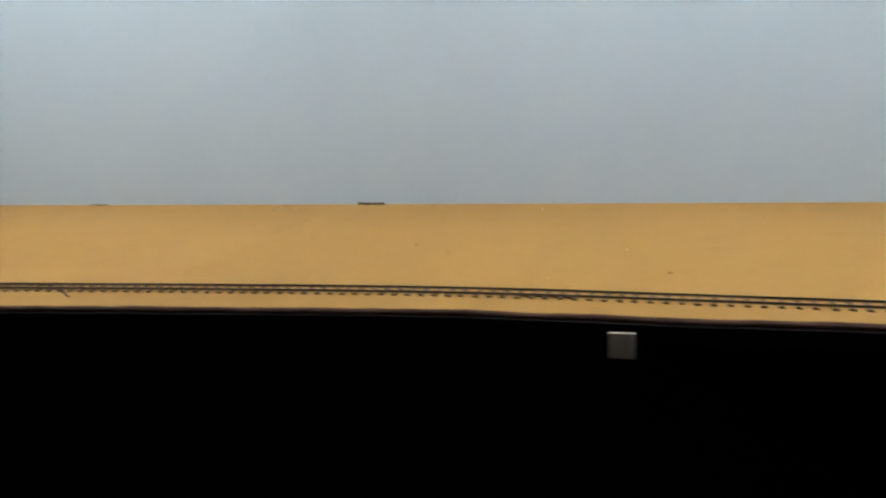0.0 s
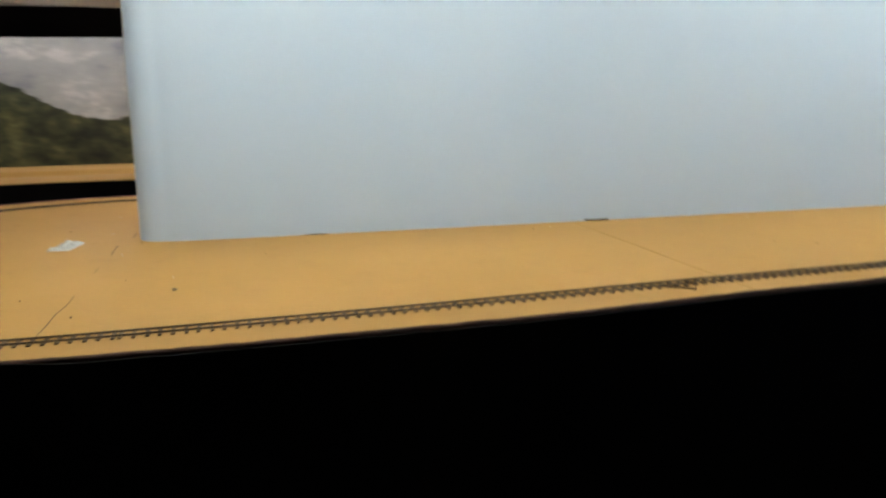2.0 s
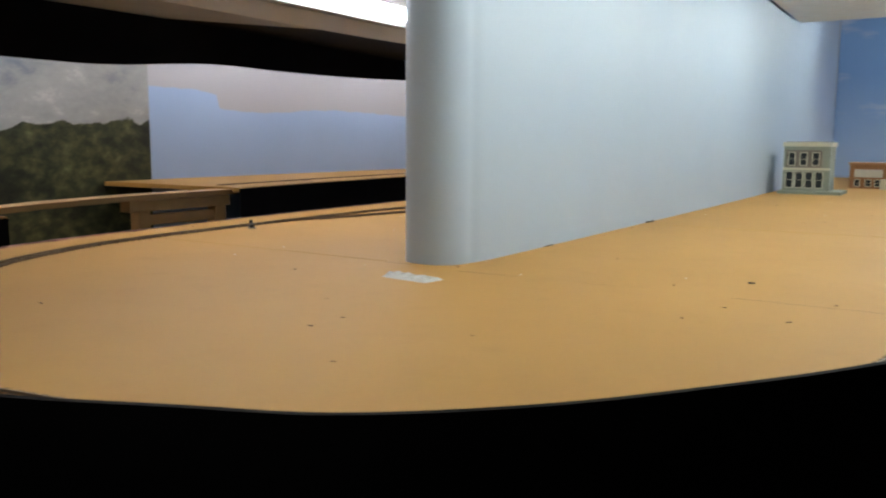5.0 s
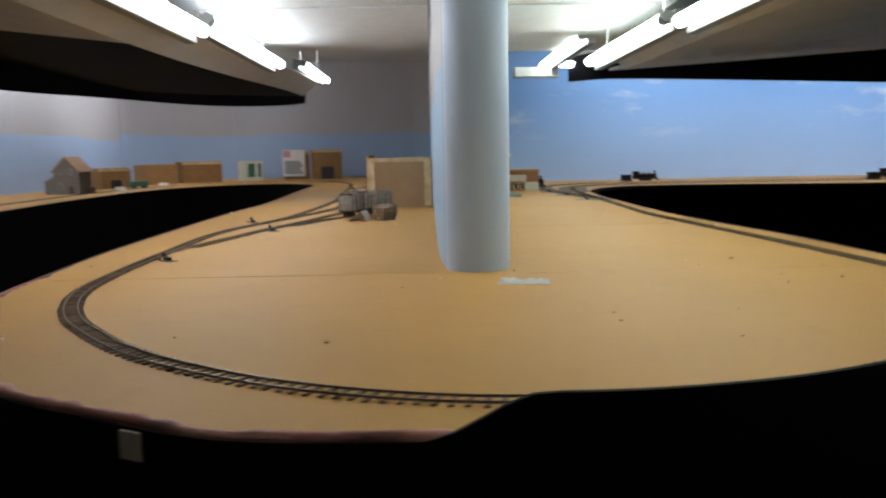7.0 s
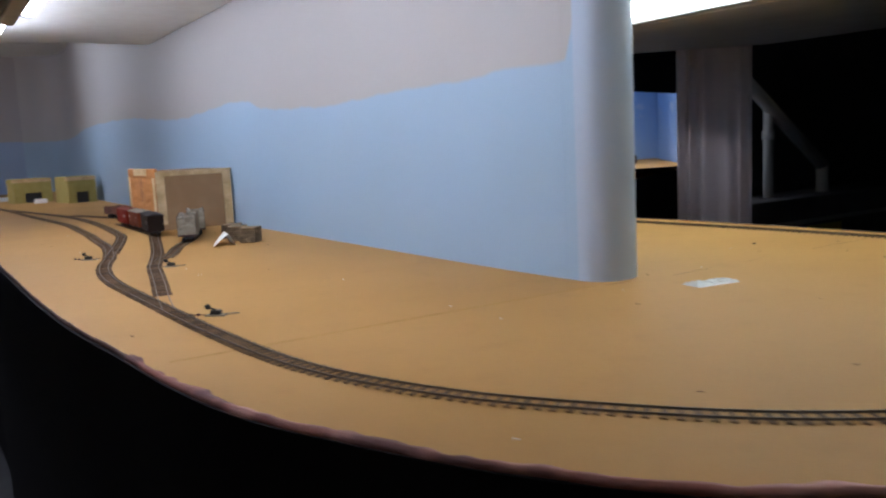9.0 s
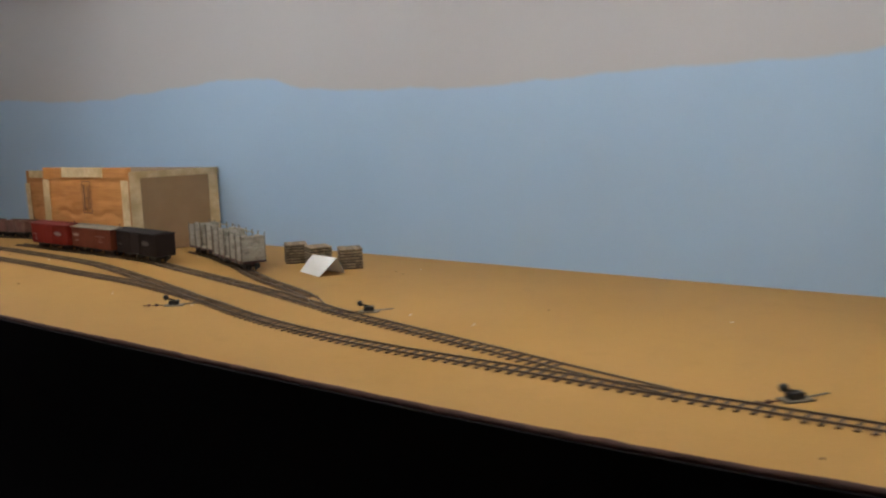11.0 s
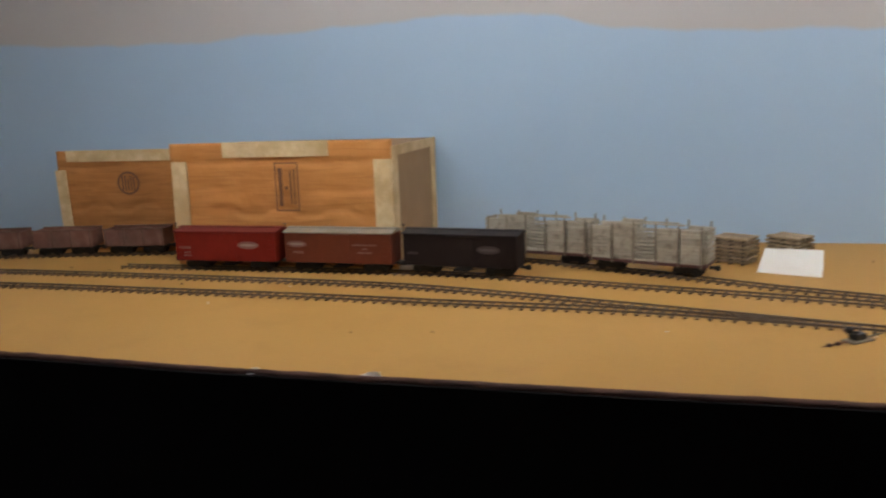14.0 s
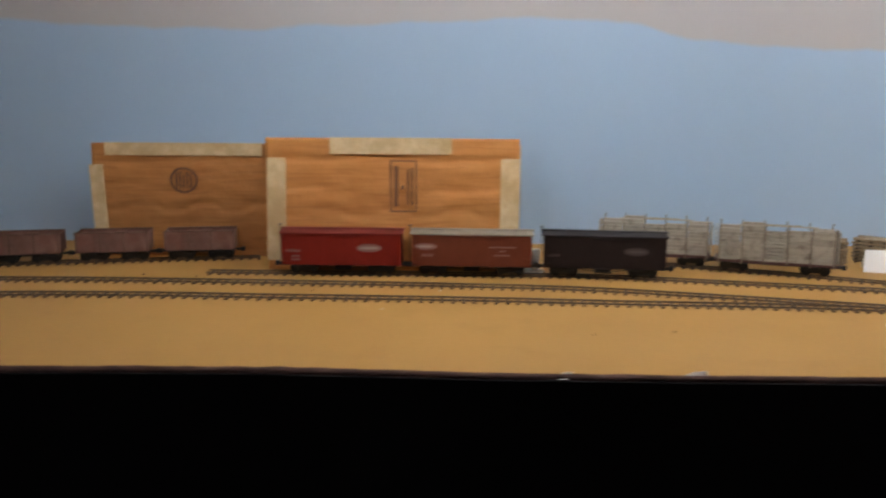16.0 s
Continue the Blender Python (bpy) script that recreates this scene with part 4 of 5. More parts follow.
def strip(bm, y0, y1, z0, z1, x, skew=0.0):
    """A tape strip just proud of a front that faces -x."""
    d = 0.0016
    vs = [bm.verts.new(v) for v in ((x, y0, z0), (x, y1, z0), (x, y1 + skew, z1), (x, y0 + skew, z1), (x - d, y0, z0), (x - d, y1, z0), (x - d, y1 + skew, z1), (x - d, y0 + skew, z1))]
    for f in ((0, 1, 2, 3), (7, 6, 5, 4), (0, 4, 5, 1), (1, 5, 6, 2), (2, 6, 7, 3), (3, 7, 4, 0)):
        bm.faces.new([vs[i] for i in f])


def bent_front(bm, x, y0, y1, z0, z1, seed):
    """A cardboard shell whose printed front is a little dented."""
    ny, nz = 60, 44
    grid = {}
    for a in range(ny + 1):
        for b in range(nz + 1):
            y, z = y0 + (y1 - y0) * a / ny, z0 + (z1 - z0) * b / nz
            inside = min(a, ny - a, b, nz - b) > 0
            d = 0.0024 * noise.noise(Vector((y * 11, z * 48, seed))) + 0.0012 * noise.noise(Vector((y * 34, z * 90, seed + 4))) + 0.0026 * math.exp(-((z - (z0 + (z1 - z0) * 0.44 + 0.006 * math.tanh(3 * math.sin(y * 62 + seed)))) / 0.0045) ** 2) + 0.0018 * math.exp(-((z - (z0 + (z1 - z0) * 0.62 + 0.004 * math.sin(y * 41 + seed))) / 0.0035) ** 2) * max(math.sin(y * 23 + seed), 0) + 0.0016 * math.exp(-((z - (z0 + (z1 - z0) * 0.84)) / 0.004) ** 2) if inside else 0
            d = min(max(d, -0.0008), 0.0078)
            grid[a, b] = bm.verts.new((x + d, y, z))
    for a in range(ny):
        for b in range(nz):
            bm.faces.new((grid[a, b], grid[a, b + 1], grid[a + 1, b + 1], grid[a + 1, b]))
    rim = [(a, 0) for a in range(ny)] + [(ny, b) for b in range(nz)] + [(a, nz) for a in range(ny, 0, -1)] + [(0, b) for b in range(nz, 0, -1)]
    back = [bm.verts.new(grid[k].co + Vector((0.009, 0, 0))) for k in rim]
    for i, k in enumerate(rim):
        j = (i + 1) % len(rim)
        bm.faces.new((grid[k], back[i], back[j], grid[rim[j]]))


bx = tagged(new("cardboard_box"), "brown cardboard box edged with masking tape, brown print on its front", "box")
y0, y1, x0, x1, z0, z1 = 1.827, 2.214, -0.337, -0.085, T, 1.354
bm = bmesh.new()
bent_front(bm, x0, y0, y1, z0, z1, 2.0)
part("front_panel", bm, M_CARTON, bx, soft=True)
bm = bmesh.new()
box(bm, x0 + 0.009, x1, y0 + 0.001, y1 - 0.001, z0, z1 - 0.011, bevel=0.002)
part("body", bm, M_SIDE, bx, "plain kraft board sides")
bm = bmesh.new()
strip(bm, 1.930, 2.116, z1 - 0.024, z1 + 0.001, x0 - 0.001)
part("tape", bm, M_TAPE, bx, "cream masking tape")
bm = bmesh.new()
strip(bm, y0 - 0.001, y0 + 0.028, z0 + 0.05, z1 - 0.03, x0 - 0.001)
part("tape", bm, M_TAPE, bx, "cream masking tape")
bm = bmesh.new()
strip(bm, y1 - 0.028, y1 + 0.001, z0 + 0.015, z1 - 0.030, x0 - 0.001, -0.003)
part("tape", bm, M_TAPE, bx, "cream masking tape")
bm = bmesh.new()
box(bm, x0 + 0.002, x0 + 0.03, y0 - 0.0022, y0 - 0.0002, z0 + 0.02, z1 - 0.012)
box(bm, x1 - 0.030, x1 - 0.002, y0 - 0.0022, y0 - 0.0002, z0 + 0.006, z1 - 0.011)
box(bm, x0 + 0.004, x1, y0 - 0.0022, y0 - 0.0002, z1 - 0.026, z1 - 0.010)
part("tape", bm, M_TAPE, bx, "cream masking tape on the side")
for o in bx.children:
    for v in o.data.vertices:
        if v.co.y < 1.833 and v.co.x > x0 + 0.003:
            v.co.y -= 0.004 * (v.co.x - x0) / 0.2
sx = x0 - 0.0042
bm = bmesh.new()
outer = [bm.verts.new((sx, y, z)) for y, z in ((1.983, 1.242), (2.024, 1.242), (2.024, 1.3212), (1.983, 1.3212))]
inner = [bm.verts.new((sx, y, z)) for y, z in ((1.9852, 1.2442), (2.0218, 1.2442), (2.0218, 1.319), (1.9852, 1.319))]
for k in range(4):
    bm.faces.new((outer[k], outer[(k + 1) % 4], inner[(k + 1) % 4], inner[k]))
part("printed_frame", bm, M_STAMP, bx, "brown printed frame")


def printed_bars(parent, rng, x, columns, z_lo, z_hi):
    """Unreadable upright print: a ragged column of short bars each."""
    for ya, yb in columns:
        bm = bmesh.new()
        z = z_lo
        vs = []
        while z < z_hi:
            dz = rng.uniform(0.003, 0.007)
            a, b = ya + rng.uniform(0, 0.0015), yb - rng.uniform(0, 0.0015)
            vs.append((bm.verts.new((x, a, z)), bm.verts.new((x, b, z))))
            z += dz
        for p, q in zip(vs, vs[1:]):
            bm.faces.new((p[0], p[1], q[1], q[0]))
        part("printed_bar", bm, M_STAMP, parent, "ragged bar of brown print")


printed_bars(bx, random.Random(3), sx, ((2.0105, 2.0185),), 1.250, 1.314)
printed_bars(bx, random.Random(4), sx, ((1.9885, 1.9925), (1.9945, 1.9985)), 1.253, 1.311)
printed_bars(bx, random.Random(5), sx, ((2.001, 2.0085),), 1.277, 1.287)

bx = tagged(new("cardboard_box"), "darker brown cardboard box with taped edges and round print", "box")
y0, y1, x0, x1, z0, z1 = 2.219, 2.529, -0.224, -0.085, T, 1.339
bm = bmesh.new()
bent_front(bm, x0, y0, y1, z0, z1, 7.0)
part("front_panel", bm, M_CARTON2, bx, soft=True)
bm = bmesh.new()
box(bm, x0 + 0.009, x1, y0 + 0.001, y1 - 0.001, z0, z1 - 0.011, bevel=0.002)
part("body", bm, M_SIDE, bx, "plain kraft board sides")
bm = bmesh.new()
strip(bm, 2.245, 2.506, z1 - 0.020, z1 + 0.001, x0 - 0.001)
part("tape", bm, M_TAPE, bx, "cream masking tape")
bm = bmesh.new()
strip(bm, y1 - 0.022, y1 + 0.001, z0 + 0.03, z1 - 0.036, x0 - 0.001, 0.004)
part("tape", bm, M_TAPE, bx, "cream masking tape")
bm = bmesh.new()
ring = [(2.376 + 0.024 * math.cos(k * math.pi / 12), 1.278 + 0.022 * math.sin(k * math.pi / 12)) for k in range(24)]
for (ya, za), (yb, zb) in zip(ring, ring[1:] + ring[:1]):
    vs = [bm.verts.new(v) for v in ((x0 - 0.0035, ya, za), (x0 - 0.0035, yb, zb), (x0 - 0.0035, 2.376 + (yb - 2.376) * 0.80, 1.278 + (zb - 1.278) * 0.82), (x0 - 0.0035, 2.376 + (ya - 2.376) * 0.80, 1.278 + (za - 1.278) * 0.82))]
    bm.faces.new(vs)
part("printed_ring", bm, M_STAMP, bx, "round brown printed ring")
printed_bars(bx, random.Random(8), x0 - 0.0036, ((2.362, 2.3665), (2.368, 2.3725), (2.374, 2.3785), (2.380, 2.3845), (2.386, 2.3905)), 1.264, 1.293)


# ---- lumber stacks, folded card, cup ----
M_LUMBER = mat("sawn_lumber", (0.25, 0.175, 0.10), 0.8, grain=(90, (0.37, 0.28, 0.18), 0.7), spread=0.3, bump=0.3)
M_STICK = mat("dark_stickers", (0.055, 0.035, 0.022), 0.85, spread=0.2)


def lumber_stack(seed, rows):
    st = tagged(new("lumber_stack"), "small stack of sawn grey-brown lumber with stickers", "lumber stack", "lumber stacks by the siding")
    rng = random.Random(seed)
    z = 0
    for r in range(rows):
        for k in (-0.02, 0, 0.02):
            bm = bmesh.new()
            box(bm, k - 0.0016, k + 0.0016, -0.023, 0.023, z, z + 0.0024)
            part("sticker", bm, M_STICK, st)
        z += 0.0024
        for k in range(6):
            bm = bmesh.new()
            y = -0.0225 + k * 0.0076
            dx = rng.uniform(-0.002, 0.002)
            box(bm, -0.027 + dx, 0.027 + dx, y, y + 0.0068, z, z + 0.0034, bevel=0.0003)
            part("board", bm, M_LUMBER, st)
        z += 0.0034
    return st


lumber_stack(1, 7).matrix_basis = pose(-0.240, 1.380, T, 0, 0, 52)
lumber_stack(2, 7).matrix_basis = pose(-0.250, 1.303, T, 0, 0, 60)
lumber_stack(3, 7).matrix_basis = pose(-0.240, 1.224, T, 0, 0, 50)
bm = bmesh.new()
R = [(-0.300, 1.268, T + 0.031), (-0.312, 1.190, T + 0.031)]
F = [(-0.324, 1.281, T), (-0.353, 1.198, T)]
B = [(-0.284, 1.264, T), (-0.296, 1.186, T)]
t = Vector((0, 0, 0.0006))
for P in (F, B):
    vs = [bm.verts.new(v) for v in (P[0], P[1], R[1], R[0])]
    vs2 = [bm.verts.new(Vector(v) + t) for v in (P[0], P[1], R[1], R[0])]
    bm.faces.new(vs)
    bm.faces.new(vs2[::-1])
    for k in range(4):
        bm.faces.new((vs[k], vs2[k], vs2[(k + 1) % 4], vs[(k + 1) % 4]))
card = tagged(part("folded_card", bm, M_CARD), "white folded card standing like a tent on the board", "card")
cup = tagged(new("tiny_cup"), "small white plastic cup standing on a white scrap", "cup")
cup.location = (-0.345, 1.801, T)
bm = bmesh.new()
rod(bm, (0, 0, 0.006), (0, 0, 0.036), 0.0065, 16, 0.008)
part("cup_body", bm, M_CARD, cup, soft=True)
bm = bmesh.new()
box(bm, -0.006, 0.006, -0.014, 0.014, 0, 0.006, bevel=0.001)
part("scrap", bm, M_CARD, cup)


# ---- ground throws ----
def ground_throw(x, y, turn):
    g = tagged(new("ground_throw"), "black turnout ground throw with a weighted lever", "ground throw", "turnout levers")
    g.matrix_basis = pose(x, y, T, 0, 0, turn) @ Matrix.Scale(1.2, 4)
    bm = bmesh.new()
    box(bm, -0.013, 0.013, -0.007, 0.007, 0, 0.0018, bevel=0.0006)
    part("base", bm, M_STAKE2, g, "dull grey base plate")
    bm = bmesh.new()
    box(bm, -0.007, 0.006, -0.0045, 0.0045, 0.0018, 0.0075, bevel=0.001)
    part("bracket", bm, M_BLACKBIT, g)
    bm = bmesh.new()
    rod(bm, (0.001, 0, 0.007), (-0.010, 0.0, 0.0105), 0.0012, 8)
    bmesh.ops.create_icosphere(bm, subdivisions=2, radius=0.0038, matrix=Matrix.Translation((-0.011, 0, 0.0115)))
    part("lever", bm, M_BLACKBIT, g)
    bm = bmesh.new()
    rod(bm, (0.012, 0, 0.002), (0.03, 0, 0.003), 0.0009, 6)
    part("throw_rod", bm, M_STAKE2, g)
    bm = bmesh.new()
    rod(bm, (-0.042, 0, 0.0012), (-0.013, 0, 0.0012), 0.0005, 6)
    box(bm, -0.026, -0.0225, -0.0018, 0.0018, 0.0, 0.003, bevel=0.0005)
    box(bm, -0.036, -0.0325, -0.0015, 0.0018, 0.0, 0.003, bevel=0.0005)
    part("tail", bm, M_DECKRED, g, "thin rusty rod with two stops")
    return g


ground_throw(-0.630, 0.285, -40)
ground_throw(-0.655, 1.220, -52)
ground_throw(-0.536, 0.909, -48)
for x, y in ((0.575, 2.10), (0.55, 2.45), (0.52, 2.8)):
    ground_throw(x, y, 0)

# ---- small litter on the board ----
M_PLASTIC = bpy.data.materials.new("clear_plastic_bag")
M_PLASTIC.use_nodes = True
pb = M_PLASTIC.node_tree.nodes["Principled BSDF"]
pb.inputs["Base Color"].default_value = (0.8, 0.8, 0.78, 1)
pb.inputs["Roughness"].default_value = 0.18
pb.inputs["Transmission Weight"].default_value = 0.3
bm = bmesh.new()
nx, ny = 16, 10
g = {}
for a in range(nx + 1):
    for b in range(ny + 1):
        px, py = -0.042 + 0.084 * a / nx, -0.020 + 0.040 * b / ny
        z = 0.0018 + 0.0065 * abs(noise.noise(Vector((px * 60, py * 60, 1)))) + 0.004 * abs(noise.noise(Vector((px * 150, py * 150, 4))))
        g[a, b] = bm.verts.new((px + 0.003 * noise.noise(Vector((py * 90, 0, 2))), py, z if 0 < a < nx and 0 < b < ny else 0.0004))
for a in range(nx):
    for b in range(ny):
        bm.faces.new((g[a, b], g[a + 1, b], g[a + 1, b + 1], g[a, b + 1]))
bag = part("plastic_bag", bm, M_PLASTIC)
bag.matrix_basis = pose(0.050, -0.078, T, 0, 0, -8)
tagged(bag, "crumpled clear plastic bag lying on the board", "plastic bag")
bm = bmesh.new()
for k in range(18):
    a, b = k * 2 * math.pi / 18, (k + 1) * 2 * math.pi / 18
    rod(bm, (0.007 * math.cos(a), 0.0055 * math.sin(a), 0.0012), (0.007 * math.cos(b), 0.0055 * math.sin(b), 0.0012), 0.0011, 6)
ring = part("washer_ring", bm, M_BLACKBIT)
ring.matrix_basis = pose(0.467, 0.150, T) @ Matrix.Scale(0.62, 4)
tagged(ring, "small dark ring lying on the board", "ring")
for y, L, h in ((0.955, 0.050, 1), (0.375, 0.045, 0.4)):
    bm = bmesh.new()
    sweep(bm, [(0.045 + 0.018 * y + a, y + b * L, T) for a, b in ((0, -0.5), (0.004, -0.17), (0.005, 0.2), (0.002, 0.5))], [(-0.003, 0), (0.002, 0), (0.002, 0.002 * h), (-0.002, 0.0035 * h)])
    tagged(part("wood_shim", bm, M_STICK), "thin brown shim at the foot of the backdrop", "shim")
for x, y, a, L in ((0.622, 1.360, 88, 0.052), (0.661, 0.818, 55, 0.045)):
    bm = bmesh.new()
    rod(bm, (-L / 2, 0, 0.0012), (0, 0.002, 0.0016), 0.0012, 6)
    rod(bm, (0, 0.002, 0.0016), (L / 2, 0, 0.0012), 0.0012, 6)
    w = part("wire_offcut", bm, M_STICK)
    w.matrix_basis = pose(x, y, T, 0, 0, a)
    tagged(w, "short brown wire offcut beside the track", "wire")
# joint between two boards, a dark crack
bm = bmesh.new()
rng = random.Random(11)
line = [(-0.074, 0.030), (-0.02, 0.028)] + [(0.02 + 0.05 * k, 0.014 + 0.0005 * k + rng.uniform(-0.003, 0.003)) for k in range(1, 14)]
for (ax, ay), (cx, cy) in zip(line, line[1:]):
    if rng.random() < 0.34:
        continue
    w = rng.uniform(0.0004, 0.0011)
    vs = [bm.verts.new(v) for v in ((ax, ay - w, T + 0.0006), (cx, cy - w * 0.7, T + 0.0006), (cx, cy + w * 0.7, T + 0.0006), (ax, ay + w, T + 0.0006))]
    bm.faces.new(vs)
tagged(part("trim_joint", bm, M_STICK), "dark broken crack where two boards meet", "joint", kind="structure")
M_SEAM = mat("filled_board_seam", (0.44, 0.255, 0.058), 0.7, grain=(40, (0.49, 0.285, 0.066), 0.8))
for pts in ([(0.060, 0.90), (0.30, 0.905), (0.700, 0.910)], [(-0.08, 0.040), (-0.3, 0.045), (-0.76, 0.05)]):
    bm = bmesh.new()
    sweep(bm, [(x, y, T) for x, y in pts], [(-0.0009, 0), (0.0009, 0), (0.0007, 0.0005), (-0.0007, 0.0005)])
    tagged(part("trim_seam", bm, M_SEAM), "faint filled seam between two tan boards", "joint", kind="structure")
bm = bmesh.new()
for k in range(46):
    x, y = rng.uniform(-0.78, 0.64), rng.uniform(-0.7, 2.4)
    if (x + 0.02) ** 2 + min(y, 0) ** 2 > 0.6 ** 2 and y < 0:
        continue
    r = rng.uniform(0.0005, 0.0012)
    box(bm, x - r * rng.uniform(1, 3), x + r * 2, y - r, y + r, T, T + 0.0009)
tagged(part("crumbs", bm, [M_STICK]), "scattered dark specks and crumbs on the board", "crumbs", kind="stuff")
bm = bmesh.new()
for k in range(26):
    x, y = rng.uniform(-0.7, 0.6), rng.uniform(-0.5, 2.2)
    r = rng.uniform(0.0005, 0.001)
    box(bm, x - r, x + r * 1.6, y - r, y + r, T, T + 0.001)
tagged(part("paper_crumbs", bm, [M_CARD]), "scattered white specks on the board", "crumbs", kind="stuff")
# plates screwed to the fascia
for x, y, a, z in ((0.6945, 1.437, 90, 1.130), (-0.339, -0.736, -27, 1.132)):
    bm = bmesh.new()
    box(bm, -0.011, 0.011, -0.0015, 0.0015, -0.012, 0.012, bevel=0.0012)
    pl = part("fascia_plate", bm, mat("aged_cream_tape", (0.72, 0.64, 0.50), 0.5, grain=(30, (0.60, 0.51, 0.38), 0.6)))
    pl.matrix_basis = pose(x, y, z, 0, 0, a)
    tagged(pl, "cream plate fixed on the black fascia", "plate")
for y, L, h, lean in ((1.820, 0.011, 0.008, 0.3), (1.701, 0.016, 0.011, -0.9)):
    bm = bmesh.new()
    n = 9
    lo, hi = [], []
    for k in range(n):
        u = k / (n - 1)
        w = h * math.sin(math.pi * min(0.12 + 0.9 * u, 1)) * (0.75 + 0.4 * noise.noise(Vector((u * 7, y, 2))))
        cy = y + (u - 0.5) * L * 1.6
        lo.append(bm.verts.new((-0.8385 - 0.002 * u, cy, T - 0.003)))
        hi.append(bm.verts.new((-0.8385 + 0.004 * u, cy + lean * w, T - 0.002 + w)))
    for k in range(n - 1):
        bm.faces.new((lo[k], lo[k + 1], hi[k + 1], hi[k]))
    sc = part("paper_scrap", bm, M_CARD)
    sc.modifiers.new("thick", "SOLIDIFY").thickness = 0.0005
    tagged(sc, "torn white paper scrap stuck on the board's rim", "paper scrap")


# ---- models and boxes along the shelves ----
M_STONE = mat("pale_grey_green_plaster", (0.30, 0.33, 0.275), 0.7, grain=(60, (0.25, 0.275, 0.23), 0.6))
M_GLASS_D = mat("dark_window", (0.02, 0.025, 0.03), 0.15)
M_CREAM = mat("cream_trim", (0.66, 0.64, 0.52), 0.6, grain=(50, (0.58, 0.56, 0.45), 0.5))
M_ORANGE = mat("orange_brick_paint", (0.32, 0.155, 0.065), 0.75, grain=(80, (0.25, 0.115, 0.05), 0.7))
M_ROOFT = mat("tan_shingle_roof", (0.42, 0.24, 0.13), 0.8, grain=(60, (0.34, 0.19, 0.10), 0.7))
M_ROOFG = mat("grey_shingle_roof", (0.13, 0.13, 0.125), 0.8, grain=(70, (0.17, 0.17, 0.165), 0.7))
M_CLAP = mat("white_clapboard", (0.62, 0.60, 0.54), 0.7, grain=(60, (0.54, 0.52, 0.46), 0.6))
M_GREYB = mat("weathered_barn_wood", (0.17, 0.15, 0.13), 0.85, grain=(60, (0.23, 0.20, 0.17), 0.8))
M_OLIVE = mat("olive_yellow_card", (0.40, 0.33, 0.09), 0.75, grain=(30, (0.46, 0.39, 0.13), 0.6))
M_GREEN = mat("dark_green_print", (0.04, 0.14, 0.09), 0.6)
M_OLDBOX = carton_material("dull_brown_cardboard", (0.33, 0.19, 0.075), (0.38, 0.23, 0.10), (0.25, 0.135, 0.05))
M_OLDBOX2 = carton_material("dull_dark_cardboard", (0.27, 0.15, 0.055), (0.32, 0.19, 0.08), (0.20, 0.105, 0.038))
M_PINKP = mat("pink_print", (0.66, 0.34, 0.36), 0.7)
M_CHALK = mat("grey_print", (0.35, 0.35, 0.36), 0.7)


def windows_on(parent, face_y, cols, zs, w, h, frame_m=None):
    for cx in cols:
        for z in zs:
            win = new("window")
            win.parent = parent
            bm = bmesh.new()
            for a in (-1, 1):
                box(bm, cx + a * w / 2 - 0.0012, cx + a * w / 2 + 0.0012, face_y - 0.0022, face_y, z - h / 2, z + h / 2)
                box(bm, cx - w / 2, cx + w / 2, face_y - 0.0022, face_y, z + a * h / 2 - 0.0012, z + a * h / 2 + 0.0012)
            box(bm, cx - w / 2, cx + w / 2, face_y - 0.0016, face_y, z - 0.0006, z + 0.0006)
            part("frame", bm, frame_m or M_CREAM, win)
            bm = bmesh.new()
            box(bm, cx - w / 2, cx + w / 2, face_y - 0.0008, face_y - 0.0001, z - h / 2, z + h / 2)
            part("pane", bm, M_GLASS_D, win)


shop = tagged(new("model_shop_building"), "two-storey grey-green model shop with cream windows", "model building")
shop.location = (0.205, 2.47, T)
shop.scale = (1.22, 1.22, 1.22)
bm = bmesh.new()
box(bm, -0.085, 0.105, -0.035, 0.14, 0, 0.010, bevel=0.001)
part("base", bm, M_STONE, shop)
bm = bmesh.new()
box(bm, -0.075, 0.065, 0, 0.12, 0.010, 0.16)
part("wall", bm, M_STONE, shop)
bm = bmesh.new()
box(bm, -0.079, 0.069, -0.005, 0.123, 0.152, 0.166, bevel=0.001)
part("cornice", bm, M_CREAM, shop)
bm = bmesh.new()
box(bm, -0.07, 0.06, 0.004, 0.118, 0.166, 0.168)
part("roof", bm, M_ROOFG, shop)
bm = bmesh.new()
box(bm, -0.068, 0.04, -0.0025, 0, 0.085, 0.140)
part("dark_front", bm, M_GREYB, shop, "dark upper front")
windows_on(shop, -0.0026, (-0.050, -0.014, 0.022), (0.112,), 0.020, 0.042)
windows_on(shop, 0, (-0.055, -0.026, 0.004, 0.034), (0.045,), 0.022, 0.052)
bm = bmesh.new()
box(bm, -0.075, 0.065, -0.006, 0, 0.076, 0.084)
part("belt_course", bm, M_CREAM, shop)
hall = tagged(new("model_depot"), "orange model depot with a white sign panel", "model building")
hall.location = (0.385, 3.05, T)
hall.scale = (1.25, 1.25, 1.25)
bm = bmesh.new()
box(bm, -0.07, 0.09, 0, 0.12, 0, 0.085)
part("wall", bm, M_ORANGE, hall)
bm = bmesh.new()
box(bm, -0.075, 0.095, -0.004, 0.124, 0.085, 0.092)
part("roof", bm, M_ROOFT, hall)
bm = bmesh.new()
box(bm, -0.055, 0.035, -0.002, 0, 0.040, 0.068)
part("sign_panel", bm, M_CLAP, hall, "white panel")
bm = bmesh.new()
box(bm, 0.03, 0.085, -0.03, 0, 0, 0.035, bevel=0.002)
part("annex", bm, M_CREAM, hall)
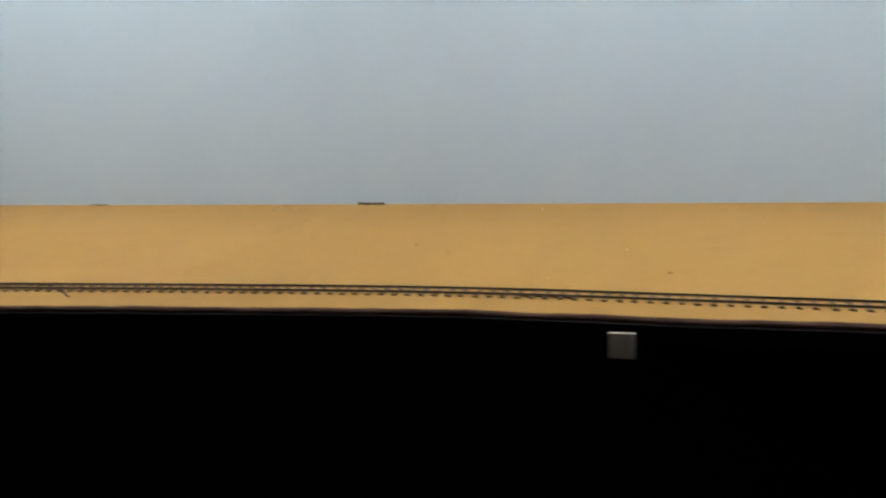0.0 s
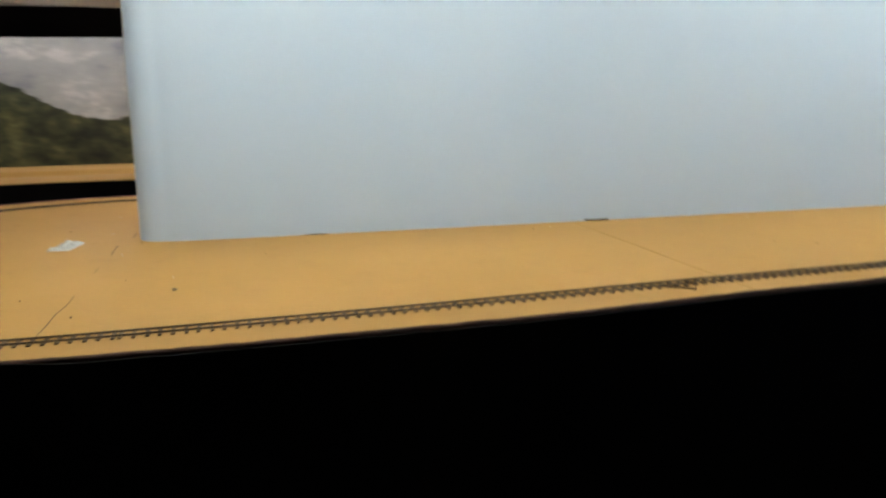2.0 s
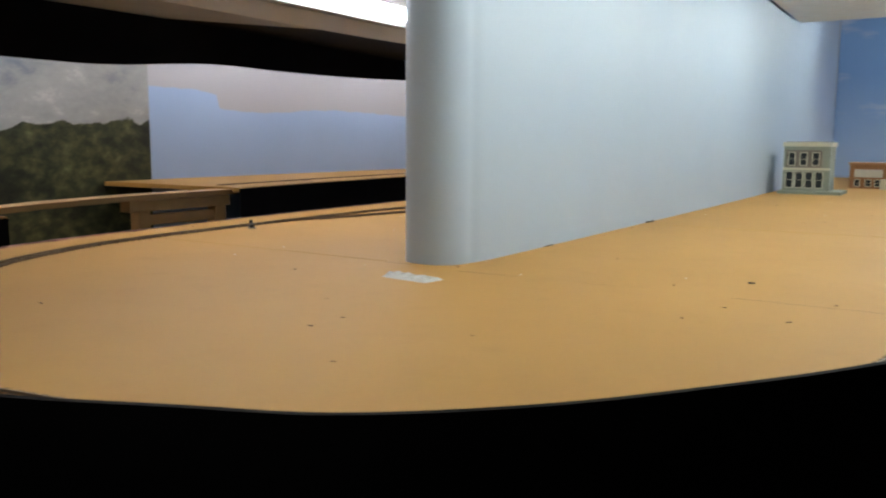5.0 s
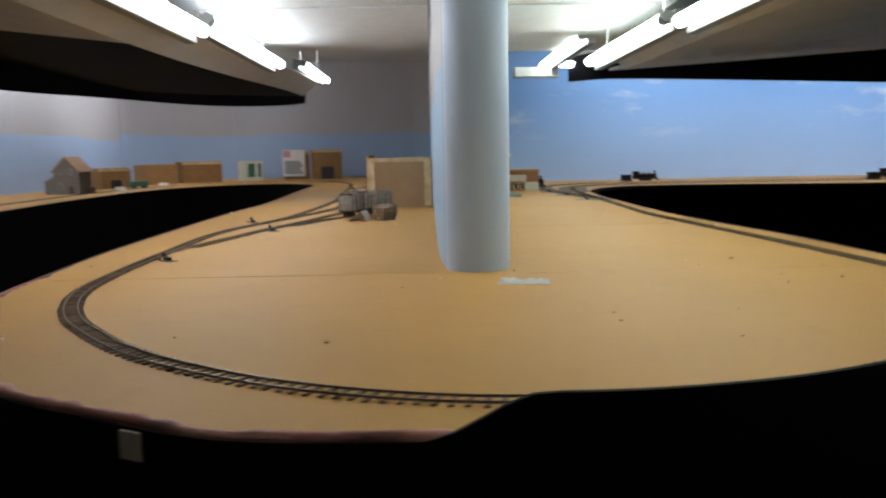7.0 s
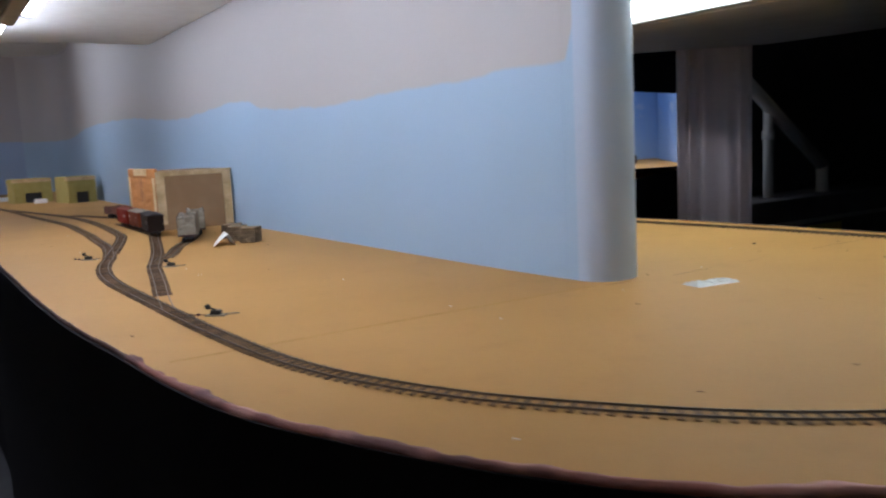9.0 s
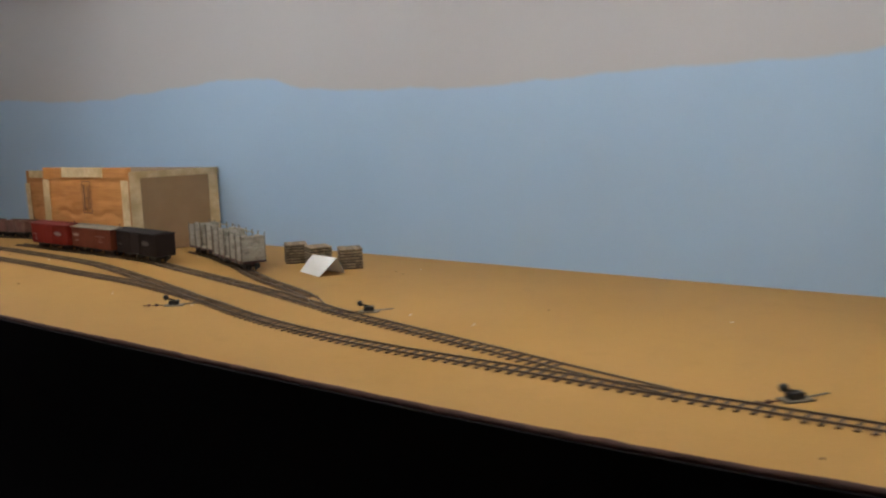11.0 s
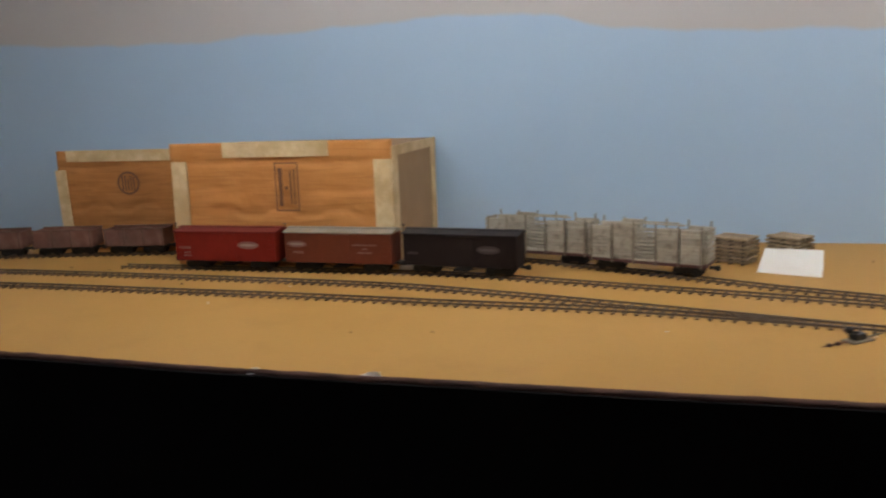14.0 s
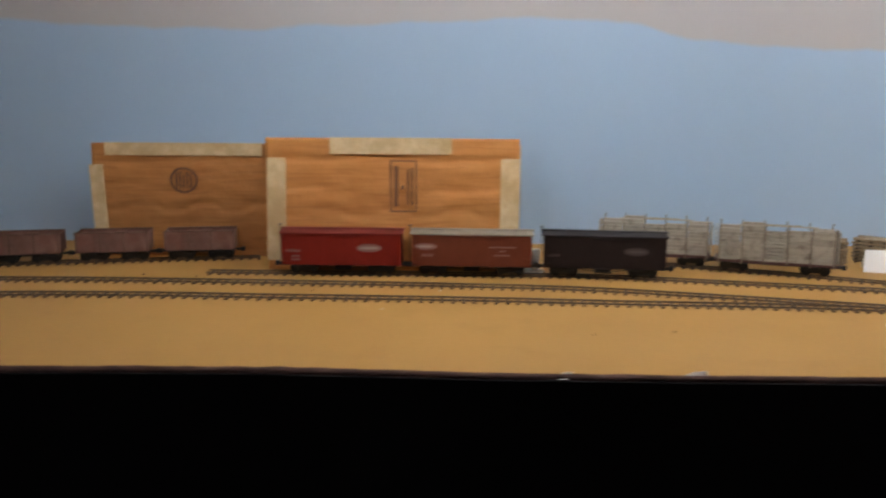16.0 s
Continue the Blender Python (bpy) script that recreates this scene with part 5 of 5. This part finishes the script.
windows_on(hall, 0, (-0.045, -0.01, 0.02), (0.02,), 0.018, 0.024)


def locomotive(name, x, y, heading, label):
    lo = tagged(new(name), label, "locomotive")
    bm = bmesh.new()
    rod(bm, (-0.075, 0, 0.036), (0.025, 0, 0.036), 0.013, 16)
    rod(bm, (-0.090, 0, 0.036), (-0.075, 0, 0.036), 0.0145, 16)
    part("boiler", bm, M_BLKCAR, lo)
    bm = bmesh.new()
    rod(bm, (-0.080, 0, 0.048), (-0.080, 0, 0.068), 0.004, 12, 0.008)
    part("smokestack", bm, M_BLKCAR, lo)
    for u in (-0.045, -0.010):
        bm = bmesh.new()
        rod(bm, (u, 0, 0.046), (u, 0, 0.058), 0.0065, 12, 0.005)
        part("dome", bm, M_BLKCAR, lo)
    bm = bmesh.new()
    box(bm, 0.022, 0.058, -0.019, 0.019, 0.020, 0.062, bevel=0.001)
    box(bm, 0.018, 0.064, -0.022, 0.022, 0.062, 0.065, bevel=0.001)
    part("cab", bm, M_BLKCAR, lo)
    bm = bmesh.new()
    box(bm, -0.095, 0.060, -0.012, 0.012, 0.014, 0.024)
    box(bm, -0.105, -0.095, -0.016, 0.016, 0.006, 0.014)
    part("frame", bm, M_UNDER, lo)
    for u in (-0.050, -0.022, 0.006):
        bm = bmesh.new()
        for s in (-1, 1):
            rod(bm, (u, s * 0.009 - 0.0015, 0.0125), (u, s * 0.009 + 0.0015, 0.0125), 0.0125, 16)
        part("driving_wheel", bm, M_WHEEL, lo)
    bm = bmesh.new()
    box(bm, 0.072, 0.135, -0.019, 0.019, 0.014, 0.044, bevel=0.0015)
    part("tender", bm, M_BLKCAR, lo)
    truck(lo, 0.088)
    truck(lo, 0.120)
    put(lo, x, y, heading)
    return lo


locomotive("locomotive", 1.29, 3.93, 90, "small black model steam locomotive with tender")
locomotive("locomotive", 0.52, 3.35, 15, "small black model steam locomotive near the depot")
locomotive("locomotive", 2.69, 3.53, 90, "black model steam locomotive heading a freight train")
hopper = tagged(new("coal_tipple"), "dark wooden coal tipple model", "model building")
hopper.location = (0.42, 3.45, T)
bm = bmesh.new()
box(bm, -0.03, 0.03, -0.03, 0.03, 0.03, 0.075, bevel=0.001)
part("bin", bm, M_STAKE, hopper)
for sx in (-0.026, 0.026):
    for sy in (-0.026, 0.026):
        bm = bmesh.new()
        box(bm, sx - 0.003, sx + 0.003, sy - 0.003, sy + 0.003, 0, 0.03)
        part("leg", bm, M_STAKE, hopper)
M_DULL = mat("dull_dark_brown_paint", (0.05, 0.018, 0.011), 0.8, grain=(60, (0.07, 0.028, 0.018), 0.6))
for k, (m, r, lab) in enumerate(((M_BLKCAR, M_BLKROOF, "black model boxcar in the far train"), (M_BLKCAR, M_BLKROOF, "black model boxcar in the far train"), (M_DULL, M_DULL, "dark brown model boxcar in the far train"), (M_DULL, M_BLKROOF, "dark brown model boxcar in the far train"))):
    put(boxcar("boxcar", lab, m, r, (("oval", -0.04, 0.041, 0.036, 0.012),)), 2.93 + 0.195 * k, 3.53 - 0.002 * k, 90)


def cottage(x, y, z, turn, roof_m, label):
    h = tagged(new("model_cottage"), label, "model house", "cottages on the shelf")
    h.matrix_basis = pose(x, y, z, 0, 0, turn) @ Matrix.Scale(1.25, 4)
    L, W, H = 0.085, 0.07, 0.045
    bm = bmesh.new()
    box(bm, -L / 2, L / 2, -W / 2, W / 2, 0, H)
    vs = []
    for s in (-1, 1):
        vs = [bm.verts.new(v) for v in ((s * L / 2, -W / 2, H), (s * L / 2, W / 2, H), (s * L / 2, 0, H + 0.036))]
        bm.faces.new(vs)
    part("wall", bm, M_CLAP, h)
    for s in (-1, 1):
        bm = bmesh.new()
        vs = [bm.verts.new(v) for v in ((-L / 2 - 0.006, s * (W / 2 + 0.006), H - 0.006), (L / 2 + 0.006, s * (W / 2 + 0.006), H - 0.006), (L / 2 + 0.006, 0, H + 0.038), (-L / 2 - 0.006, 0, H + 0.038))]
        f = bm.faces.new(vs)
        r = bmesh.ops.extrude_face_region(bm, geom=[f])
        for v in r["geom"]:
            if isinstance(v, bmesh.types.BMVert):
                v.co.z += 0.003
        part("roof", bm, roof_m, h)
    windows_on(h, -W / 2, (-0.026, 0.026), (0.024,), 0.012, 0.020, M_GLASS_D)
    bm = bmesh.new()
    box(bm, -0.006, 0.006, -W / 2 - 0.0015, -W / 2, 0, 0.030)
    part("door", bm, M_DECKRED, h)
    bm = bmesh.new()
    box(bm, -0.055, 0.055, -W / 2 - 0.04, W / 2 + 0.01, -0.0005, 0.0025)
    part("yard", bm, M_STAKE, h)
    return h


cottage(-2.07, -1.19, TS + 0.001, 96, M_ROOFG, "white clapboard model cottage with a grey roof")
cottage(-2.07, -0.875, TS + 0.001, 88, M_ROOFG, "white clapboard model cottage, slightly turned")

mill = tagged(new("model_mill"), "weathered grey model mill with a tan shingle roof", "model building")
mill.matrix_basis = pose(-2.32, 3.80, T, 0, 0, -3)
W2, D2, HW, HA = 0.078, 0.085, 0.145, 0.225
bm = bmesh.new()
prof = [(-W2, 0), (W2, 0), (W2, HW), (0, HA), (-W2, HW)]
sweep(bm, [(0, -D2, 0), (0, D2, 0)], prof)
part("wall", bm, M_GREYB, mill)
for s in (-1, 1):
    bm = bmesh.new()
    sweep(bm, [(0, -D2 - 0.012, 0), (0, D2 + 0.012, 0)], [(0, HA + 0.001), (s * (W2 + 0.012), HW - 0.011), (s * (W2 + 0.012), HW - 0.006), (0, HA + 0.007)])
    part("roof", bm, M_ROOFT, mill)
bm = bmesh.new()
sweep(bm, [(0, -D2, 0), (0, D2 - 0.03, 0)], [(-W2, 0), (-W2 - 0.055, 0), (-W2 - 0.055, 0.075), (-W2, 0.105)])
part("lean_to", bm, M_GREYB, mill)
bm = bmesh.new()
sweep(bm, [(0, -D2 - 0.006, 0), (0, D2 - 0.024, 0)], [(-W2, 0.106), (-W2 - 0.062, 0.073), (-W2 - 0.062, 0.077), (-W2, 0.111)])
part("lean_to_roof", bm, M_GREYROOF, mill)
windows_on(mill, -D2, (-0.03, 0.025), (0.14,), 0.020, 0.034)
windows_on(mill, -D2, (-0.04,), (0.05,), 0.022, 0.034)
bm = bmesh.new()
box(bm, 0.015, 0.045, -D2 - 0.002, -D2, 0, 0.05)
part("door", bm, M_STAKE, mill)
bm = bmesh.new()
box(bm, -0.012, 0.012, -0.03, 0.03, 0, 0.04)
sh = part("coal_shed", bm, M_STAKE)
sh.matrix_basis = pose(-2.215, 3.80, T, 0, 0, 60)
tagged(sh, "low dark brown shed beside the model mill", "model building")


def carton(x, y, turn, w, d, h, m, label, hole=False, tape=True):
    c = tagged(new("carton"), label, "box")
    c.matrix_basis = pose(x, y, T, 0, 0, turn)
    bm = bmesh.new()
    t = 0.003
    box(bm, -w / 2, w / 2, -d / 2 + t, d / 2, 0.0, h, bevel=0.002)
    if hole:
        for a, b, e, f in ((-w / 2, -w * 0.22, 0, h), (w * 0.22, w / 2, 0, h), (-w * 0.22, w * 0.22, h * 0.42, h)):
            box(bm, a, b, -d / 2 - 0.012, -d / 2 + t, e, f)
    part("body", bm, m, c)
    if hole:
        bm = bmesh.new()
        # the body is solid: a dark panel paints the shade inside the hole
        box(bm, -w * 0.22, w * 0.22, -d / 2 + t - 0.002, -d / 2 + t - 0.0005, 0, h * 0.42)
        part("opening", bm, M_DARK, c, "dark panel as the shade in the cut opening")
    if tape:
        bm = bmesh.new()
        box(bm, -w / 2 - 0.001, w / 2 + 0.001, -d / 2 - (0.013 if hole else 0) - 0.0005 + (0 if hole else t - 0.001), -d / 2 + 0.03, h - 0.02, h + 0.001)
        part("tape", bm, M_TAPE, c)
    for s in (-1, 1):
        bm = bmesh.new()
        box(bm, s * w * 0.25 - w * 0.24, s * w * 0.25 + w * 0.24, -d / 2 + 0.006, d / 2 - 0.002, h + 0.0012, h + 0.0034)
        part("flap", bm, m, c)
    return c


carton(-2.42, 4.62, 60, 0.24, 0.16, 0.145, M_OLDBOX, "open brown carton on the aisle shelf", hole=True)
carton(-2.32, 5.38, 48, 0.30, 0.18, 0.16, M_OLDBOX, "long brown carton with a pale patch", tape=False)
carton(-2.05, 5.66, 38, 0.34, 0.18, 0.175, M_OLDBOX2, "long brown carton closed with tape")
carton(-1.02, 6.10, 12, 0.26, 0.2, 0.26, M_OLDBOX2, "tall brown carton with a cut opening", hole=True)
big = carton(-1.30, 6.15, 14, 0.22, 0.2, 0.245, M_OLDBOX, "tall brown carton with a printed sheet hung on it")
bm = bmesh.new()
box(bm, -0.13, 0.07, -0.120, -0.1185, 0.03, 0.265)
part("sheet", bm, M_CARD, big, "white printed sheet")
bm = bmesh.new()
box(bm, -0.122, -0.06, -0.1215, -0.1205, 0.20, 0.258)
part("sheet_heading", bm, M_PINKP, big, "faded pink heading")
bm = bmesh.new()
for k in range(6):
    box(bm, -0.11, 0.05 - 0.015 * (k % 3), -0.1215, -0.1205, 0.05 + k * 0.02, 0.068 + k * 0.02)
part("sheet_print", bm, M_CHALK, big, "grey bars of print")
gb = carton(-1.70, 6.05, 22, 0.20, 0.14, 0.17, M_CREAM, "cream box with a dark green printed panel", tape=False)
for a, b in ((-0.03, 0.03), (0.06, 0.085)):
    bm = bmesh.new()
    box(bm, a, b, -0.0695, -0.0675, 0.03, 0.15)
    part("print_panel", bm, M_GREEN, gb, "dark green printed panel")
carton(-0.40, 4.80, 8, 0.22, 0.16, 0.145, M_OLIVE, "olive-yellow card building shell with an opening", hole=True)
carton(-0.20, 4.36, 10, 0.16, 0.22, 0.15, M_OLIVE, "olive-yellow card building shell by the backdrop", hole=True)
for x, y, a in ((-0.52, 5.2, 20), (-0.37, 4.55, -10), (-2.18, 4.2, 50), (-2.13, 4.95, 45)):
    bm = bmesh.new()
    f = [bm.verts.new(v) for v in ((-0.035, -0.018, 0), (0.035, -0.018, 0), (0.035, 0.0, 0.026), (-0.035, 0.0, 0.026))]
    bm.faces.new(f)
    f2 = [bm.verts.new(v) for v in ((-0.035, 0.018, 0), (0.035, 0.018, 0), (0.035, 0.001, 0.026), (-0.035, 0.001, 0.026))]
    bm.faces.new(f2)
    o = part("folded_card", bm, M_CARD)
    o.matrix_basis = pose(x, y, T, 0, 0, a)
    tagged(o, "small white folded card on the shelf", "card")
van = tagged(new("model_wagon"), "dark green model wagon without track", "model wagon")
van.matrix_basis = pose(-2.20, 4.62, T, 0, 0, 60)
bm = bmesh.new()
box(bm, -0.07, 0.07, -0.022, 0.022, 0.012, 0.05, bevel=0.003)
part("body", bm, M_GREEN, van)
for u in (-0.045, 0.045):
    bm = bmesh.new()
    rod(bm, (u, -0.02, 0.009), (u, 0.02, 0.009), 0.009, 12)
    part("wheelset", bm, M_WHEEL, van)

# ---- curtain and dark corner behind ----
M_CURTAIN = mat("grey_cloth", (0.72, 0.65, 0.64), 0.85, grain=(12, (0.78, 0.71, 0.70), 0.6), bump=0.3, bump_scale=500)
M_PIPE = mat("white_plastic_pipe", (0.55, 0.55, 0.53), 0.45)
M_YEL = mat("yellow_label", (0.55, 0.50, 0.08), 0.6)
bm = bmesh.new()
line = []
for k in range(161):
    u = k / 160
    fold = (0.010 + 0.012 * abs(math.sin(u * 4.3 + 0.6))) * math.sin(u * 34 + 2.5 * math.sin(u * 6.1)) + 0.010 * math.sin(u * 15 + 1)
    line.append((u, fold))
rows = []
d, nrm = Vector((0.43, -0.20, 0)), Vector((0.42, 0.907, 0))
for z, k in ((0.05, 1.3), (0.8, 1.1), (1.5, 0.9), (1.93, 0.6)):
    rows.append([bm.verts.new(Vector((2.80, 2.40, z)) + d * u + nrm * f * k) for u, f in line])
for A, B in zip(rows, rows[1:]):
    for k in range(160):
        bm.faces.new((A[k], A[k + 1], B[k + 1], B[k]))
cur = part("curtain", bm, M_CURTAIN, soft=True)
cur.modifiers.new("thick", "SOLIDIFY").thickness = 0.004
nt = M_CURTAIN.node_tree
thin = nt.nodes.new("ShaderNodeBsdfTranslucent")
thin.inputs["Color"].default_value = (0.85, 0.78, 0.75, 1)
both = nt.nodes.new("ShaderNodeMixShader")
both.inputs[0].default_value = 0.55
nt.links.new(nt.nodes["Principled BSDF"].outputs[0], both.inputs[1])
nt.links.new(thin.outputs[0], both.inputs[2])
nt.links.new(both.outputs[0], nt.nodes["Material Output"].inputs["Surface"])
tagged(cur, "grey cloth curtain hanging in loose folds", "curtain")
pipe = tagged(new("drain_pipe"), "white plastic drain pipe running down at a slant", "pipe")
bm = bmesh.new()
rod(bm, (3.46, 2.6, 1.86), (4.56, 2.6, 1.09), 0.045, 16)
rod(bm, (4.56, 2.6, 1.09), (4.58, 2.6, 0.0), 0.045, 16)
part("pipe", bm, M_PIPE, pipe, soft=True)
bm = bmesh.new()
rod(bm, (3.96, 2.62, 1.53), (3.96, 2.62, 0.9), 0.034, 16)
rod(bm, (3.96, 2.62, 1.30), (3.96, 2.62, 1.36), 0.042, 16)
part("branch", bm, M_PIPE, pipe, soft=True)
cab = tagged(new("storage_chest"), "dark grey chest with a yellow label", "chest")
bm = bmesh.new()
box(bm, 3.36, 6.1, 2.42, 2.84, 0, 0.90, bevel=0.01)
part("body", bm, M_CONC, cab)
bm = bmesh.new()
box(bm, 4.1, 4.5, 2.41, 2.418, 0.62, 0.70)
part("label", bm, M_YEL, cab, "yellow printed label")
for z in (0.72, 0.50, 0.28):
    bm = bmesh.new()
    box(bm, 3.41, 6.05, 2.405, 2.418, z, z + 0.03, bevel=0.003)
    part("drawer_rail", bm, M_CAP, cab, "grey metal rail")

# ---- track: rails and ties (pieces last) ----
MAIN = spline([(0.655, 2.75), (0.640, 2.2), (0.620, 1.6), (0.612, 1.3), (0.622, 1.05), (0.643, 0.75), (0.664, 0.5), (0.680, 0.25), (0.690, 0.02), (0.684, -0.12), (0.655, -0.255), (0.585, -0.385), (0.49, -0.50), (0.365, -0.605), (0.22, -0.675), (0.08, -0.706), (-0.04, -0.705), (-0.14, -0.684), (-0.24, -0.642),
               (-0.33, -0.583), (-0.42, -0.505), (-0.50, -0.407), (-0.57, -0.30), (-0.625, -0.17), (-0.655, -0.04), (-0.670, 0.14), (-0.677, 0.32), (-0.680, 0.45), (-0.684, 0.6), (-0.686, 0.75), (-0.676, 0.90), (-0.650, 1.05), (-0.615, 1.18), (-0.590, 1.31), (-0.566, 1.47), (-0.553, 1.70), (-0.538, 1.92), (-0.530, 2.16), (-0.522, 2.42), (-0.54, 2.75)], 10)
NORTH = spline([(-0.54, 2.75), (-0.57, 3.2), (-0.61, 4.0), (-0.70, 4.75), (-0.98, 5.35), (-1.5, 5.5), (-1.95, 5.15), (-2.15, 4.5), (-2.2, 3.6), (-2.15, 2.5), (-2.05, 1.5)], 10)
EASTT = spline([(0.655, 2.75), (0.69, 3.1), (0.78, 3.42), (1.05, 3.58), (1.5, 3.60), (2.4, 3.55), (3.4, 3.52)], 10)
EAST2 = spline([(0.636, 2.05), (0.62, 2.35), (0.57, 2.75), (0.55, 3.2), (0.62, 3.55), (0.9, 3.8), (1.36, 3.83), (2.0, 3.83), (3.4, 3.8)], 10)
SECOND = spline([(-0.615, 1.18), (-0.578, 1.32), (-0.538, 1.47), (-0.500, 1.62), (-0.466, 1.79), (-0.448, 2.03), (-0.436, 2.30), (-0.432, 2.55), (-0.45, 2.95), (-0.53, 3.5), (-0.60, 3.95)], 10)
SIDE_A = spline([(-0.677, 0.38), (-0.655, 0.50), (-0.622, 0.66), (-0.594, 0.80), (-0.570, 0.92), (-0.540, 1.03), (-0.500, 1.18), (-0.462, 1.345), (-0.422, 1.53), (-0.3855, 1.703), (-0.3765, 1.899), (-0.3735, 2.093), (-0.370, 2.30)], 10)
SIDE_B = spline([(-0.548, 1.0), (-0.510, 1.06), (-0.474, 1.14), (-0.434, 1.25), (-0.392, 1.345), (-0.3485, 1.432), (-0.308, 1.53), (-0.2735, 1.622), (-0.245, 1.73)], 10)
SPUR = spline([(-0.246, 2.25), (-0.2635, 2.340), (-0.2875, 2.473), (-0.3165, 2.604), (-0.35, 2.75), (-0.42, 3.0)], 10)

bm = bmesh.new()
box(bm, -0.0165, 0.0165, -0.0022, 0.0022, 0.0, 0.0018)
tie_mesh = mesh_of(bm, "tie")
tie_mesh.materials.append(M_TIE)
RH, RW, G2 = 0.0025, 0.0008, 0.00825
RAIL = [(-RW, 0), (RW, 0), (RW, 0.0006), (RW * 0.35, 0.0009), (RW * 0.35, 0.0017), (RW * 0.8, 0.0020), (RW * 0.8, RH), (-RW * 0.8, RH), (-RW * 0.8, 0.0020), (-RW * 0.35, 0.0017), (-RW * 0.35, 0.0009), (-RW, 0.0006)]
trng = random.Random(21)


def track(name, line, label, single=True, z=T, step=0.0142, skip=0.0):
    tr = tagged(new(name), label, "track", kind="structure")
    pts = even(line, 0.012) + [line[-1].copy()]
    for s in (-1, 1):
        bm = bmesh.new()
        off = []
        for i, p in enumerate(pts):
            d = (pts[min(i + 1, len(pts) - 1)] - pts[max(i - 1, 0)]).normalized()
            off.append((p.x + d.y * s * (G2 + RW), p.y - d.x * s * (G2 + RW), z + 0.0017))
        sweep(bm, off, RAIL)
        me = mesh_of(bm, "rail")
        me.materials.append(M_RAIL)
        me.materials.append(M_RAILTOP)
        for poly in me.polygons:
            if poly.normal.z > 0.8 and poly.center.z > z + 0.0017 + RH - 0.0004:
                poly.material_index = 1
        r = new("rail", me)
        r.parent = tr
    marks = even(line, step)
    bm = None if single else bmesh.new()
    gone = 0.0
    for i, p in enumerate(marks):
        gone += step
        if gone < skip:
            continue
        d = (marks[min(i + 1, len(marks) - 1)] - marks[max(i - 1, 0)]).normalized()
        a = math.atan2(d.y, d.x) - math.pi / 2 + trng.uniform(-0.03, 0.03)
        m = Matrix.LocRotScale((p.x + trng.uniform(-0.0007, 0.0007), p.y + trng.uniform(-0.0006, 0.0006), z + 0.0003), Euler((0, 0, a)), None)
        if single:
            o = new("tie", tie_mesh)
            o.matrix_basis = m
            o.parent = tr
        else:
            box(bm, -0.0155, 0.0155, -0.0018, 0.0018, 0.0, 0.0014, m=m)
    if not single:
        part("ties", bm, M_TIE, tr)["kind"] = "stuff"
    return tr


iA = next(i for i, p in enumerate(MAIN) if p.y < 0.12)
iB = next(i for i, p in enumerate(MAIN) if p.x < -0.5)
track("track_right", MAIN[:iA + 1], "brown model railway track beside the board's rim")
track("track_loop", MAIN[iA:iB + 1], "brown model railway track curving round the tip")
track("track_left", MAIN[iB:], "brown model railway track of the yard")
track("track_second", SECOND, "brown model railway track leaving a turnout", skip=0.12)
track("track_siding_1", SIDE_A, "brown model railway siding under the boxcars", skip=0.16)
track("track_siding_2", SIDE_B, "brown model railway siding under the stake cars", skip=0.09)
track("track_spur", SPUR, "brown model railway spur under the ore cars")
track("track_north", NORTH, "far model railway track on the shelf", single=False, step=0.016)
for line, w in ((EASTT, 0.075), (EAST2, 0.05)):
    bm = bmesh.new()
    sweep(bm, [(p.x, p.y, T) for p in even(line, 0.06)], [(-w, 0), (w, 0), (w * 0.72, 0.0012), (-w * 0.72, 0.0012)])
    tagged(part("roadbed", bm, M_ASH), "dark cinder roadbed under the far track", "roadbed", kind="structure")
track("track_east_1", EASTT, "far model railway track on the sky shelf", single=False, step=0.016)
track("track_east_2", EAST2, "far model railway track on the sky shelf", single=False, step=0.016, skip=0.1)
